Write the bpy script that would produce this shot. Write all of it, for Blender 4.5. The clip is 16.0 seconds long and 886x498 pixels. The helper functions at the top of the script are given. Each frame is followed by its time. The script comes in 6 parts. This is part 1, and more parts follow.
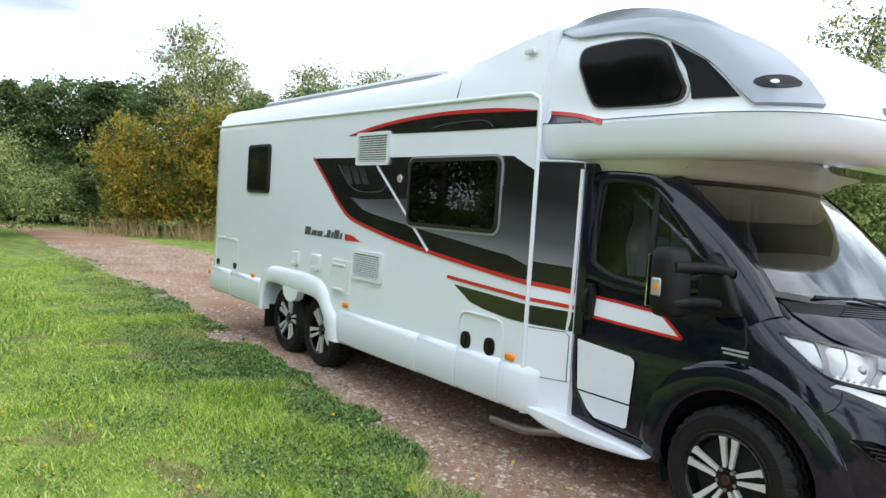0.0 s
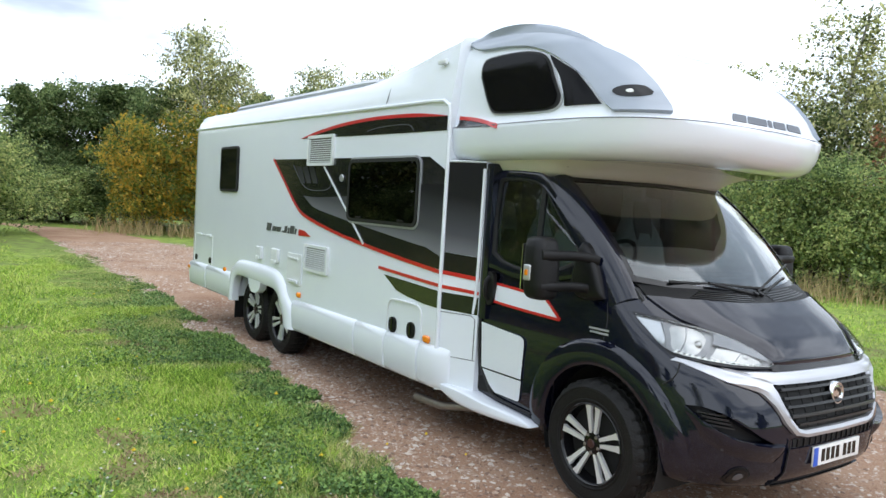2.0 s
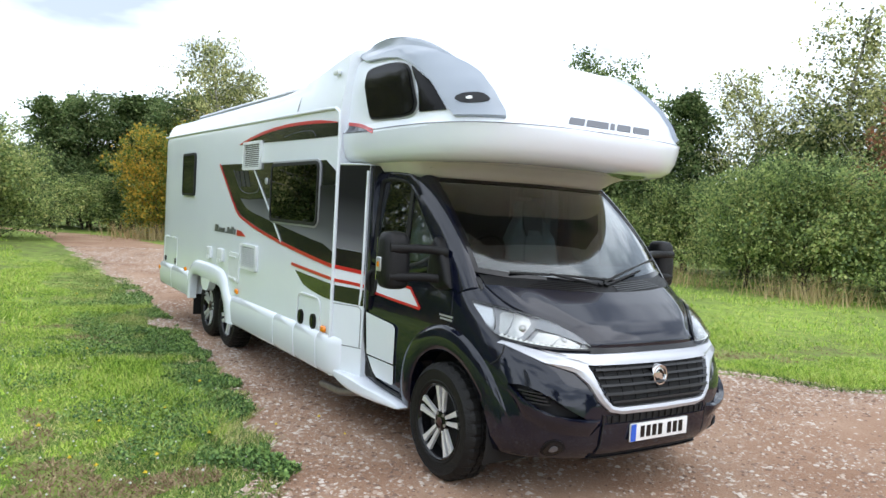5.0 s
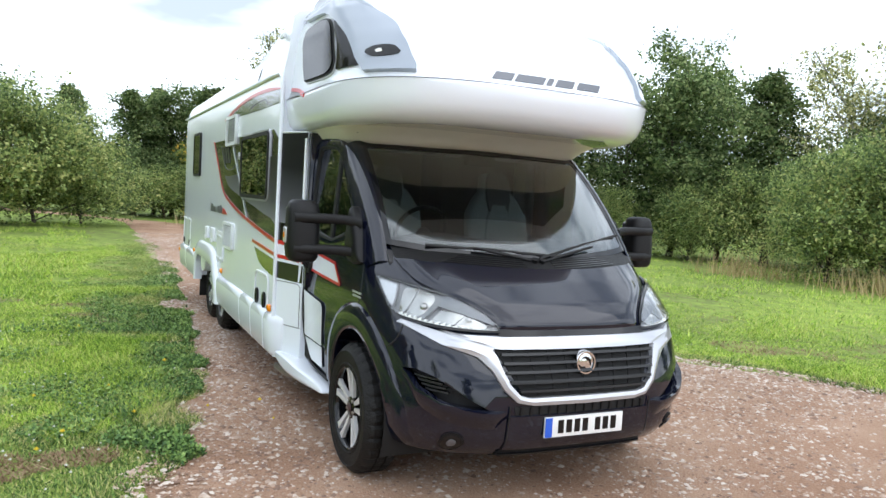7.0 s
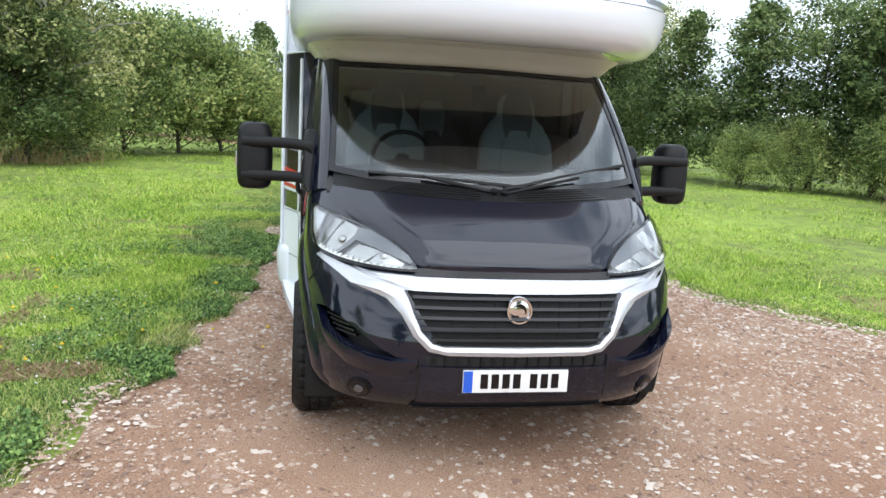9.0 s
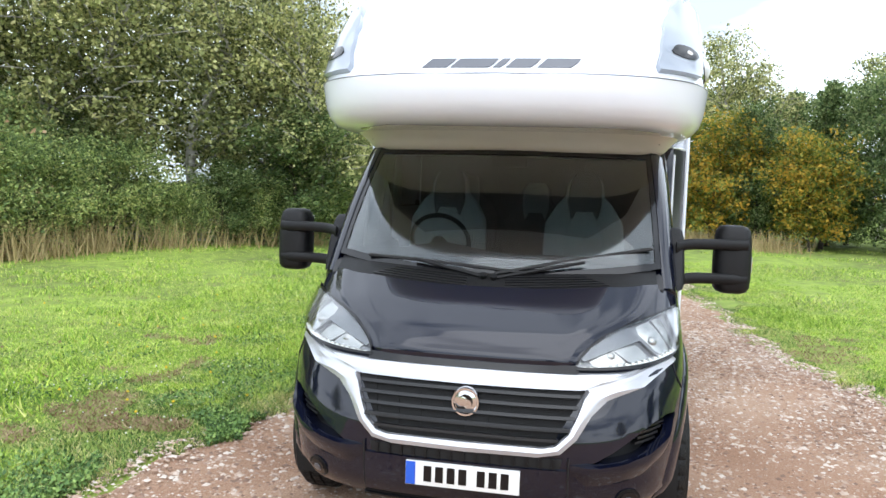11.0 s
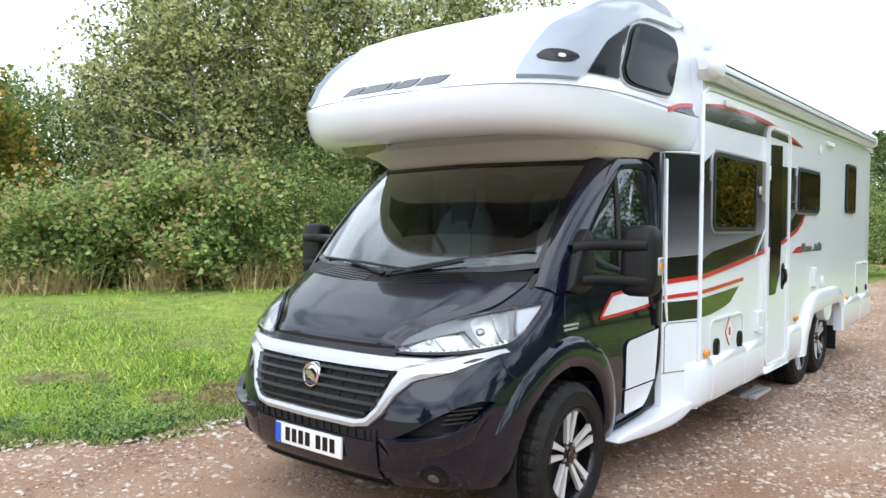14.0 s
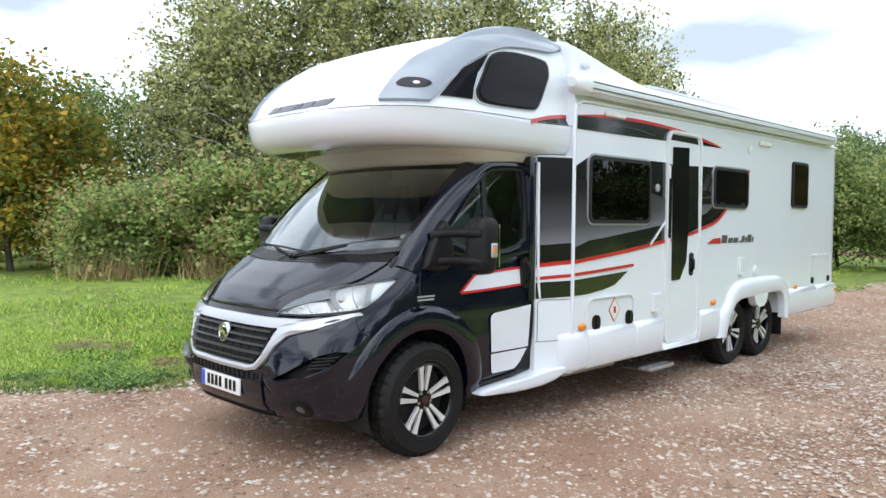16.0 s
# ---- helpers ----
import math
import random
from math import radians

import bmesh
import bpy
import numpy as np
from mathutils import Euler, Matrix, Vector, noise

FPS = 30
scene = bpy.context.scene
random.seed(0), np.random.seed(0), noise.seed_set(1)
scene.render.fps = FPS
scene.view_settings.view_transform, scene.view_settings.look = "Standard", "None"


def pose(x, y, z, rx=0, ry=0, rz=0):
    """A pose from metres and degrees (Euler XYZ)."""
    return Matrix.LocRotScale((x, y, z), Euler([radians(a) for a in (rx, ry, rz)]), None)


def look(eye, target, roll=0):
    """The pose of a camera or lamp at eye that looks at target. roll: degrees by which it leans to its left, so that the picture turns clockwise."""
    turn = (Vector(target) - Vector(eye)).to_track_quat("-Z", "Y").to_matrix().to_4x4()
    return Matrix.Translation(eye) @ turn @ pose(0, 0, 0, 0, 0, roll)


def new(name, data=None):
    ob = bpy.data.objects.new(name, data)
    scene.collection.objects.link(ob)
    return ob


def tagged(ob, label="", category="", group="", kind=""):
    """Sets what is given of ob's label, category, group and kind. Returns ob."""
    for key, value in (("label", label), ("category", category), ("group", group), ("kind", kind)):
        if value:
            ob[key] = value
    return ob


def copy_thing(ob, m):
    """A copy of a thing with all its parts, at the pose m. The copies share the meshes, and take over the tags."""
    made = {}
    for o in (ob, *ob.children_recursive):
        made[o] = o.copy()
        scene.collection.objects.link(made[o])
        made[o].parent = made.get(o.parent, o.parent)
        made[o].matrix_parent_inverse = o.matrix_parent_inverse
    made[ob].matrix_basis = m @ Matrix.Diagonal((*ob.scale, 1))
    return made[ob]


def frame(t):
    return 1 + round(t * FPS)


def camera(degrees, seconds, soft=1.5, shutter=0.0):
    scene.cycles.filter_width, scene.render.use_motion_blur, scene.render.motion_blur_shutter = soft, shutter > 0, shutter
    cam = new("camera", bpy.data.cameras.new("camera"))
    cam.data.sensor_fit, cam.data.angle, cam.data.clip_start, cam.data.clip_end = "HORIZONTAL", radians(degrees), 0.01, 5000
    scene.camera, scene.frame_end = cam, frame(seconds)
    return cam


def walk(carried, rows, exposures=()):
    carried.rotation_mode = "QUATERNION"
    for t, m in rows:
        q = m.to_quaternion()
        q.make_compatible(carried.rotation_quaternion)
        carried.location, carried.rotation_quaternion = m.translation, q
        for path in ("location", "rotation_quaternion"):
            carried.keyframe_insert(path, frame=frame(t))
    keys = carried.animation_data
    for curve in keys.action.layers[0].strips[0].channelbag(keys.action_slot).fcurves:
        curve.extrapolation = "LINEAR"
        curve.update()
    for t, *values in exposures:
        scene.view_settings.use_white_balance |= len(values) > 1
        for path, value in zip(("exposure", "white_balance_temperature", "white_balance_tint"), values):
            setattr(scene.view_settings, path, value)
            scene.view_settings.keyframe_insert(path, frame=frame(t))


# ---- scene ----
cam = camera(61.7, 16.0)
PATH = [
    (0, (2.21, -4.67, 1.757), (0.606, -3.48, 1.647), 3.7),
    (0.5, (2.444, -4.656, 1.733), (0.827, -3.484, 1.624), 3.8),
    (1, (2.637, -4.625, 1.755), (1.019, -3.456, 1.64), 3.7),
    (1.5, (2.87, -4.51, 1.746), (1.246, -3.348, 1.63), 3.6),
    (2, (3.073, -4.406, 1.78), (1.444, -3.251, 1.665), 3.5),
    (2.5, (3.322, -4.345, 1.796), (1.685, -3.2, 1.69), 3.6),
    (3, (3.521, -4.268, 1.8), (1.879, -3.131, 1.703), 3.6),
    (3.5, (3.685, -4.096, 1.832), (2.039, -2.964, 1.733), 3.6),
    (4, (3.849, -3.939, 1.84), (2.198, -2.815, 1.742), 3.6),
    (4.2, (3.906, -3.895, 1.83), (2.253, -2.774, 1.734), 3.5),
    (6.5, (4.199, -2.933, 1.712), (2.433, -2.003, 1.586), 3.3),
    (7, (4.216, -2.492, 1.686), (2.418, -1.627, 1.551), 3.3),
    (7.5, (4.23, -2.099, 1.704), (2.389, -1.341, 1.509), 3.1),
    (8, (4.179, -1.715, 1.686), (2.297, -1.093, 1.422), 3.3),
    (10.3, (4.282, -0.053, 1.763), (2.296, -0.12, 1.535), 2.3),
    (10.5, (4.27, 0.119, 1.772), (2.285, -0.043, 1.585), 2.2),
    (11, (4.161, 0.512, 1.776), (2.205, 0.126, 1.618), 1.9),
    (11.5, (4.037, 0.917, 1.76), (2.127, 0.341, 1.625), 1.6),
    (12, (3.951, 1.346, 1.754), (2.115, 0.564, 1.632), 1.3),
    (12.5, (3.803, 1.724, 1.728), (2.056, 0.756, 1.621), 1.2),
    (13, (3.692, 2.051, 1.708), (2.002, 0.983, 1.641), 1.2),
    (13.5, (3.619, 2.497, 1.657), (2.003, 1.32, 1.594), 0.7),
    (14, (3.52, 2.993, 1.625), (1.969, 1.733, 1.561), 0.4),
    (14.5, (3.476, 3.524, 1.62), (1.994, 2.183, 1.559), 0.3),
    (15, (3.478, 3.99, 1.6), (2.051, 2.59, 1.536), 0.4),
    (15.5, (3.476, 4.375, 1.607), (2.058, 2.966, 1.531), 0.4),
    (16, (3.45, 4.647, 1.617), (2.038, 3.233, 1.537), 0.5),
]
walk(cam, [(t, look(eye, target, roll)) for t, eye, target, roll in PATH], [(0, 0.15), (4, 0.2), (7, 0.3), (8.2, 0.35), (10.3, 0.55), (12.5, 0.5), (14.5, 0.35), (16, 0.2)])

# ---- world, sun ----
world = bpy.data.worlds.new("world")
scene.world = world
world.use_nodes = True
wn, wl = world.node_tree.nodes, world.node_tree.links
wn.clear()
w_out = wn.new("ShaderNodeOutputWorld")
w_sky = wn.new("ShaderNodeTexSky")
w_sky.sky_type = "NISHITA"
w_sky.sun_disc = False
SUN_EL, SUN_AZ = radians(52), radians(20)
w_sky.sun_elevation = SUN_EL
w_sky.sun_rotation = radians(90) - SUN_AZ
w_bg = wn.new("ShaderNodeBackground")
w_bg.inputs[1].default_value = 0.12
w_cl = wn.new("ShaderNodeBackground")
w_cl.inputs[1].default_value = 1.8
w_mix = wn.new("ShaderNodeMixShader")
w_mix.inputs[0].default_value = 0.88
w_tc = wn.new("ShaderNodeTexCoord")
w_map = wn.new("ShaderNodeMapping")
w_map.inputs["Scale"].default_value = (1.6, 1.6, 5.0)
w_no = wn.new("ShaderNodeTexNoise")
w_no.inputs["Scale"].default_value = 1.7
w_no.inputs["Detail"].default_value = 5
w_no.inputs["Roughness"].default_value = 0.45
w_rp = wn.new("ShaderNodeValToRGB")
w_rp.color_ramp.elements[0].position, w_rp.color_ramp.elements[0].color = 0.37, (0.37, 0.43, 0.51, 1)
w_rp.color_ramp.elements[1].position, w_rp.color_ramp.elements[1].color = 0.50, (0.885, 0.972, 1.085, 1)
wl.new(w_tc.outputs["Generated"], w_map.inputs[0])
wl.new(w_map.outputs[0], w_no.inputs["Vector"])
wl.new(w_no.outputs["Fac"], w_rp.inputs[0])
wl.new(w_rp.outputs[0], w_cl.inputs[0])
wl.new(w_sky.outputs[0], w_bg.inputs[0])
wl.new(w_bg.outputs[0], w_mix.inputs[1])
wl.new(w_cl.outputs[0], w_mix.inputs[2])
wl.new(w_mix.outputs[0], w_out.inputs[0])

sun_data = bpy.data.lights.new("sun", "SUN")
sun_data.energy = 1.0
sun_data.angle = radians(70)
sun_data.color = (1.0, 0.99, 1.0)
sun = new("sun", sun_data)
sun.matrix_world = look((math.cos(SUN_EL) * math.cos(SUN_AZ) * 30, math.cos(SUN_EL) * math.sin(SUN_AZ) * 30, math.sin(SUN_EL) * 30), (0, 0, 0))


# ---- materials ----
def mat(name, color, rough=0.5, metal=0.0, var=0.12, scale=8.0, big=0.6, bump=0.0, bump_scale=60.0, coat=0.0, island=0.0, spec=0.5, flake=0.0):
    m = bpy.data.materials.new(name)
    m.use_nodes = True
    n, l = m.node_tree.nodes, m.node_tree.links
    b = n["Principled BSDF"]
    b.inputs["Roughness"].default_value = rough
    b.inputs["Metallic"].default_value = metal
    b.inputs["Coat Weight"].default_value = coat
    b.inputs["Coat Roughness"].default_value = 0.04
    b.inputs["Specular IOR Level"].default_value = spec
    tc = n.new("ShaderNodeTexCoord")
    a = n.new("ShaderNodeTexNoise")
    a.inputs["Scale"].default_value, a.inputs["Detail"].default_value = scale, 4
    c = n.new("ShaderNodeTexNoise")
    c.inputs["Scale"].default_value, c.inputs["Detail"].default_value = big, 3
    l.new(tc.outputs["Object"], a.inputs["Vector"])
    l.new(tc.outputs["Object"], c.inputs["Vector"])
    add = n.new("ShaderNodeMath")
    add.operation = "ADD"
    l.new(a.outputs["Fac"], add.inputs[0])
    l.new(c.outputs["Fac"], add.inputs[1])
    last = add.outputs[0]
    lo, hi = 0.55, 1.45
    if island > 0:
        g = n.new("ShaderNodeNewGeometry")
        mul = n.new("ShaderNodeMath")
        mul.operation = "MULTIPLY_ADD"
        mul.inputs[1].default_value, mul.inputs[2].default_value = island, -island / 2
        l.new(g.outputs["Random Per Island"], mul.inputs[0])
        ad2 = n.new("ShaderNodeMath")
        ad2.operation = "ADD"
        l.new(last, ad2.inputs[0])
        l.new(mul.outputs[0], ad2.inputs[1])
        last = ad2.outputs[0]
    mr = n.new("ShaderNodeMapRange")
    mr.inputs["From Min"].default_value, mr.inputs["From Max"].default_value = lo, hi
    l.new(last, mr.inputs["Value"])
    rp = n.new("ShaderNodeValToRGB")
    els = rp.color_ramp.elements
    cols = color if isinstance(color[0], (tuple, list)) else [tuple(v * (1 - var) for v in color), tuple(v * (1 + var) for v in color)]
    els[0].color = (*cols[0], 1)
    els[1].color = (*cols[-1], 1)
    for i, cc in enumerate(cols[1:-1], 1):
        e = els.new(i / (len(cols) - 1))
        e.color = (*cc, 1)
    l.new(mr.outputs[0], rp.inputs[0])
    l.new(rp.outputs[0], b.inputs["Base Color"])
    if bump > 0:
        d = n.new("ShaderNodeTexNoise")
        d.inputs["Scale"].default_value, d.inputs["Detail"].default_value = bump_scale, 5
        l.new(tc.outputs["Object"], d.inputs["Vector"])
        bp = n.new("ShaderNodeBump")
        bp.inputs["Strength"].default_value, bp.inputs["Distance"].default_value = bump, 0.02
        l.new(d.outputs["Fac"], bp.inputs["Height"])
        l.new(bp.outputs[0], b.inputs["Normal"])
    return m


def glass(name, tint, gloss=1.0, rough=0.0, ior=1.5, power=4.0):
    m = bpy.data.materials.new(name)
    m.use_nodes = True
    n, l = m.node_tree.nodes, m.node_tree.links
    n.remove(n["Principled BSDF"])
    t = n.new("ShaderNodeBsdfTransparent")
    t.inputs[0].default_value = (*tint, 1)
    g = n.new("ShaderNodeBsdfGlossy")
    g.inputs["Roughness"].default_value = rough
    g.inputs[0].default_value = (gloss, gloss, gloss, 1)
    lw = n.new("ShaderNodeLayerWeight")
    lw.inputs["Blend"].default_value = 0.5
    pw = n.new("ShaderNodeMath")
    pw.operation = "POWER"
    pw.inputs[1].default_value = power
    l.new(lw.outputs["Facing"], pw.inputs[0])
    f = n.new("ShaderNodeMath")
    f.operation = "MULTIPLY_ADD"
    r0 = ((ior - 1) / (ior + 1)) ** 2
    f.inputs[1].default_value, f.inputs[2].default_value = 1 - r0, r0
    l.new(pw.outputs[0], f.inputs[0])
    x = n.new("ShaderNodeMixShader")
    l.new(f.outputs[0], x.inputs[0])
    l.new(t.outputs[0], x.inputs[1])
    l.new(g.outputs[0], x.inputs[2])
    l.new(x.outputs[0], n["Material Output"].inputs[0])
    return m


WHITE = mat("white_gelcoat", (0.80, 0.84, 0.90), 0.22, var=0.02, scale=3, big=0.5, coat=0.5)
WHITE_P = mat("white_plastic", (0.75, 0.775, 0.79), 0.35, var=0.03, scale=20)
CREAM = mat("cream_moulding", (0.70, 0.68, 0.60), 0.4, var=0.04)
NAVY = mat("blue_black_metallic_paint", (0.0032, 0.0045, 0.013), 0.45, 0.0, var=0.2, scale=900, big=1.0, coat=1.0, spec=0.02)
BLACKP = mat("black_plastic", (0.005, 0.005, 0.0055), 0.5, var=0.2, scale=40, bump=0.15, bump_scale=300, spec=0.3)
BLACKG = mat("gloss_black", (0.006, 0.006, 0.007), 0.10, var=0.1, spec=0.4)
PANE = mat("dark_acrylic", (0.004, 0.004, 0.005), 0.06, var=0.1, spec=0.12)
DARK = mat("dark_underside", (0.006, 0.006, 0.006), 0.8, var=0.3)
SILVER = mat("silver_paint", (0.29, 0.325, 0.375), 0.35, 0.3, var=0.04, scale=500, coat=0.8)
TRIMS = mat("satin_silver_trim", (0.50, 0.51, 0.54), 0.3, 0.5, var=0.03, coat=0.5)
AMBER = mat("amber_glass", (0.75, 0.32, 0.08), 0.25, var=0.1)
LAMPC = mat("lamp_reflector", (0.40, 0.395, 0.385), 0.22, 1.0, var=0.05, scale=30)
SLAT = mat("satin_black_slat", (0.010, 0.010, 0.011), 0.32, var=0.1, spec=0.5)
LAMPB = mat("lamp_housing", (0.20, 0.20, 0.21), 0.3, 0.5, var=0.08, scale=30)
CHROME = mat("chrome", (0.75, 0.75, 0.76), 0.08, 1.0, var=0.03)
ALLOY = mat("machined_alloy", (0.78, 0.79, 0.80), 0.35, 0.45, var=0.05, scale=60)
STEEL = mat("dull_steel", (0.34, 0.31, 0.28), 0.45, 0.8, var=0.25, scale=25)
RUBBER = mat("tyre_rubber", (0.008, 0.0078, 0.0075), 0.6, var=0.35, scale=25, big=4, bump=0.4, bump_scale=90, spec=0.28)
SEAL = mat("rubber_seal", (0.006, 0.006, 0.006), 0.6, var=0.2)
RED = mat("red_decal", (0.55, 0.02, 0.018), 0.3, var=0.05, coat=0.4)
DECAL = mat("graphite_decal", (0.008, 0.008, 0.010), 0.16, var=0.15, coat=0.7)
GREYD = mat("grey_lettering", (0.14, 0.145, 0.16), 0.3, 0.4, var=0.05)
ORANGE = mat("orange_lens", (0.85, 0.25, 0.01), 0.15, var=0.08, coat=0.6)
BLUE = mat("plate_blue", (0.02, 0.10, 0.55), 0.35, var=0.04)
PLATE = mat("plate_white", (0.78, 0.78, 0.76), 0.35, var=0.02)
SEATL = mat("light_grey_leather", (0.58, 0.57, 0.55), 0.55, var=0.1, scale=30, bump=0.2, bump_scale=120)
SEATD = mat("grey_fabric", (0.17, 0.165, 0.16), 0.85, var=0.15, scale=60, bump=0.3, bump_scale=400)
DASH = mat("charcoal_dash", (0.030, 0.030, 0.032), 0.6, var=0.2, scale=30)
INNER = mat("interior_lining", (0.13, 0.127, 0.125), 0.8, var=0.12)
WOODI = mat("interior_wood", (0.16, 0.10, 0.06), 0.5, var=0.25, scale=6)
GLASS = glass("tinted_glass", (0.50, 0.56, 0.57), ior=1.62, power=3.0)
LENS = glass("lamp_lens", (0.96, 0.97, 0.97), ior=1.3)
ACRYL = glass("smoked_acrylic", (0.10, 0.10, 0.10), ior=1.5)


def fade_decal():
    m = mat("silver_fade_decal", (0.02, 0.02, 0.024), 0.3, 0.2, coat=0.15, spec=0.3)
    n, l = m.node_tree.nodes, m.node_tree.links
    tc = n.new("ShaderNodeTexCoord")
    sx = n.new("ShaderNodeSeparateXYZ")
    l.new(tc.outputs["Object"], sx.inputs[0])
    no = n.new("ShaderNodeMath")
    no.operation = "MULTIPLY_ADD"
    no.inputs[1].default_value = 0.10
    l.new(sx.outputs["X"], no.inputs[0])
    l.new(sx.outputs["Z"], no.inputs[2])
    r = n.new("ShaderNodeMapRange")
    r.inputs["From Min"].default_value, r.inputs["From Max"].default_value = 1.28, 1.72
    l.new(no.outputs[0], r.inputs["Value"])
    rp = n.new("ShaderNodeValToRGB")
    e = rp.color_ramp.elements
    e[0].color = (0.22, 0.22, 0.25, 1)
    e[1].color = (0.013, 0.013, 0.016, 1)
    k = e.new(0.35)
    k.color = (0.085, 0.086, 0.10, 1)
    l.new(r.outputs[0], rp.inputs[0])
    l.new(rp.outputs[0], n["Principled BSDF"].inputs["Base Color"])
    return m


FADE = fade_decal()
NAVY.node_tree.nodes["Principled BSDF"].inputs["Coat IOR"].default_value = 1.56


# ---- mesh helpers ----
def finish(me, smooth=40):
    if smooth:
        me.polygons.foreach_set("use_smooth", [True] * len(me.polygons))
        me.set_sharp_from_angle(angle=radians(smooth))


def part(name, bm, material, parent=None, label="", smooth=40):
    bmesh.ops.recalc_face_normals(bm, faces=bm.faces)
    me = bpy.data.meshes.new(name)
    bm.to_mesh(me)
    bm.free()
    finish(me, smooth)
    me.materials.append(material)
    ob = new(name, me)
    if parent:
        ob.parent = parent
    if label:
        ob["label"] = label
    return ob


def raw_mesh(name, verts, faces_n, material, parent=None, label="", smooth=False):
    """verts: array (count, k, 3): one k-cornered face each."""
    cnt, k, _ = verts.shape
    me = bpy.data.meshes.new(name)
    me.vertices.add(cnt * k)
    me.vertices.foreach_set("co", verts.astype(np.float32).ravel())
    me.loops.add(cnt * k)
    me.loops.foreach_set("vertex_index", np.arange(cnt * k, dtype=np.int32))
    me.polygons.add(cnt)
    me.polygons.foreach_set("loop_start", np.arange(0, cnt * k, k, dtype=np.int32))
    me.update(calc_edges=True)
    me.materials.append(material)
    ob = new(name, me)
    if parent:
        ob.parent = parent
    if label:
        ob["label"] = label
    return ob


def rings(bm, loops, cap=True, closed=True):
    """Skin a list of point loops of equal length."""
    vs = [[bm.verts.new(p) for p in lp] for lp in loops]
    k = len(vs[0])
    for a, b in zip(vs, vs[1:]):
        for i in range(k if closed else k - 1):
            j = (i + 1) % k
            bm.faces.new((a[i], a[j], b[j], b[i]))
    if cap and closed:
        bm.faces.new(vs[0])
        bm.faces.new(vs[-1])
    return vs


def box(bm, lo, hi, bevel=0.0, seg=2):
    r = bmesh.ops.create_cube(bm, size=1)
    for v in r["verts"]:
        v.co = Vector([(a + b) / 2 + (b - a) * c for a, b, c in zip(lo, hi, v.co)])
    if bevel:
        es = list({e for v in r["verts"] for e in v.link_edges})
        bmesh.ops.bevel(bm, geom=es, offset=bevel, segments=seg, affect="EDGES", profile=0.6)


def prism(bm, pts, thick):
    """A closed polygon of 3D points pushed along -thick (vector)."""
    t = Vector(thick)
    a = [bm.verts.new(p) for p in pts]
    b = [bm.verts.new(Vector(p) - t) for p in pts]
    bm.faces.new(a)
    bm.faces.new(b[::-1])
    k = len(pts)
    for i in range(k):
        j = (i + 1) % k
        bm.faces.new((a[i], b[i], b[j], a[j]))


def tube(bm, pts, r, seg=8, r2=None, cap=True):
    pts = [Vector(p) for p in pts]
    loops, u = [], None
    for i, p in enumerate(pts):
        d = (pts[min(i + 1, len(pts) - 1)] - pts[max(i - 1, 0)]).normalized()
        if u is None:
            u = d.orthogonal().normalized()
        u = (u - d * u.dot(d)).normalized()
        v = d.cross(u)
        rr = r if r2 is None else r + (r2 - r) * i / (len(pts) - 1)
        loops.append([p + (u * math.cos(a) + v * math.sin(a)) * rr for a in (2 * math.pi * k / seg for k in range(seg))])
    rings(bm, loops, cap)


def lathe(bm, prof, centre, axis_y=1, seg=48, wob=None):
    """prof: (radius, y) pairs, turned about a line along y through centre."""
    cx, cy, cz = centre
    loops = []
    for r, y in prof:
        loops.append([(cx + (r if wob is None else wob(r, y, k)) * math.cos(2 * math.pi * k / seg), cy + y * axis_y, cz + (r if wob is None else wob(r, y, k)) * math.sin(2 * math.pi * k / seg)) for k in range(seg)])
    rings(bm, loops, cap=False)


def rr(x0, x1, z0, z1, r, n=5):
    """A rounded rectangle as (x, z) points."""
    out = []
    for cx, cz, a0 in ((x1 - r, z1 - r, 0), (x0 + r, z1 - r, 90), (x0 + r, z0 + r, 180), (x1 - r, z0 + r, 270)):
        for i in range(n + 1):
            a = radians(a0 + 90 * i / n)
            out.append((cx + r * math.cos(a), cz + r * math.sin(a)))
    return out


def resample(pts, n, closed=False):
    p = np.array(pts + ([pts[0]] if closed else []), float)
    d = np.r_[0, np.cumsum(np.linalg.norm(np.diff(p, axis=0), axis=1))]
    t = np.linspace(0, d[-1], n + (1 if closed else 0))
    q = np.stack([np.interp(t, d, p[:, k]) for k in range(p.shape[1])], 1)
    return [tuple(v) for v in (q[:-1] if closed else q)]


def spline(pts, n):
    """A smooth curve through the points."""
    p = [Vector(q) if len(q) == 3 else Vector((*q, 0)) for q in pts]
    out = []
    m = len(p) - 1
    for k in range(n):
        s = k / (n - 1) * m
        i = min(int(s), m - 1)
        f = s - i
        p0, p1, p2, p3 = p[max(i - 1, 0)], p[i], p[i + 1], p[min(i + 2, m)]
        v = 0.5 * (2 * p1 + (p2 - p0) * f + (2 * p0 - 5 * p1 + 4 * p2 - p3) * f * f + (3 * p1 - p0 - 3 * p2 + p3) * f ** 3)
        out.append(tuple(v) if len(pts[0]) == 3 else (v.x, v.y))
    return out


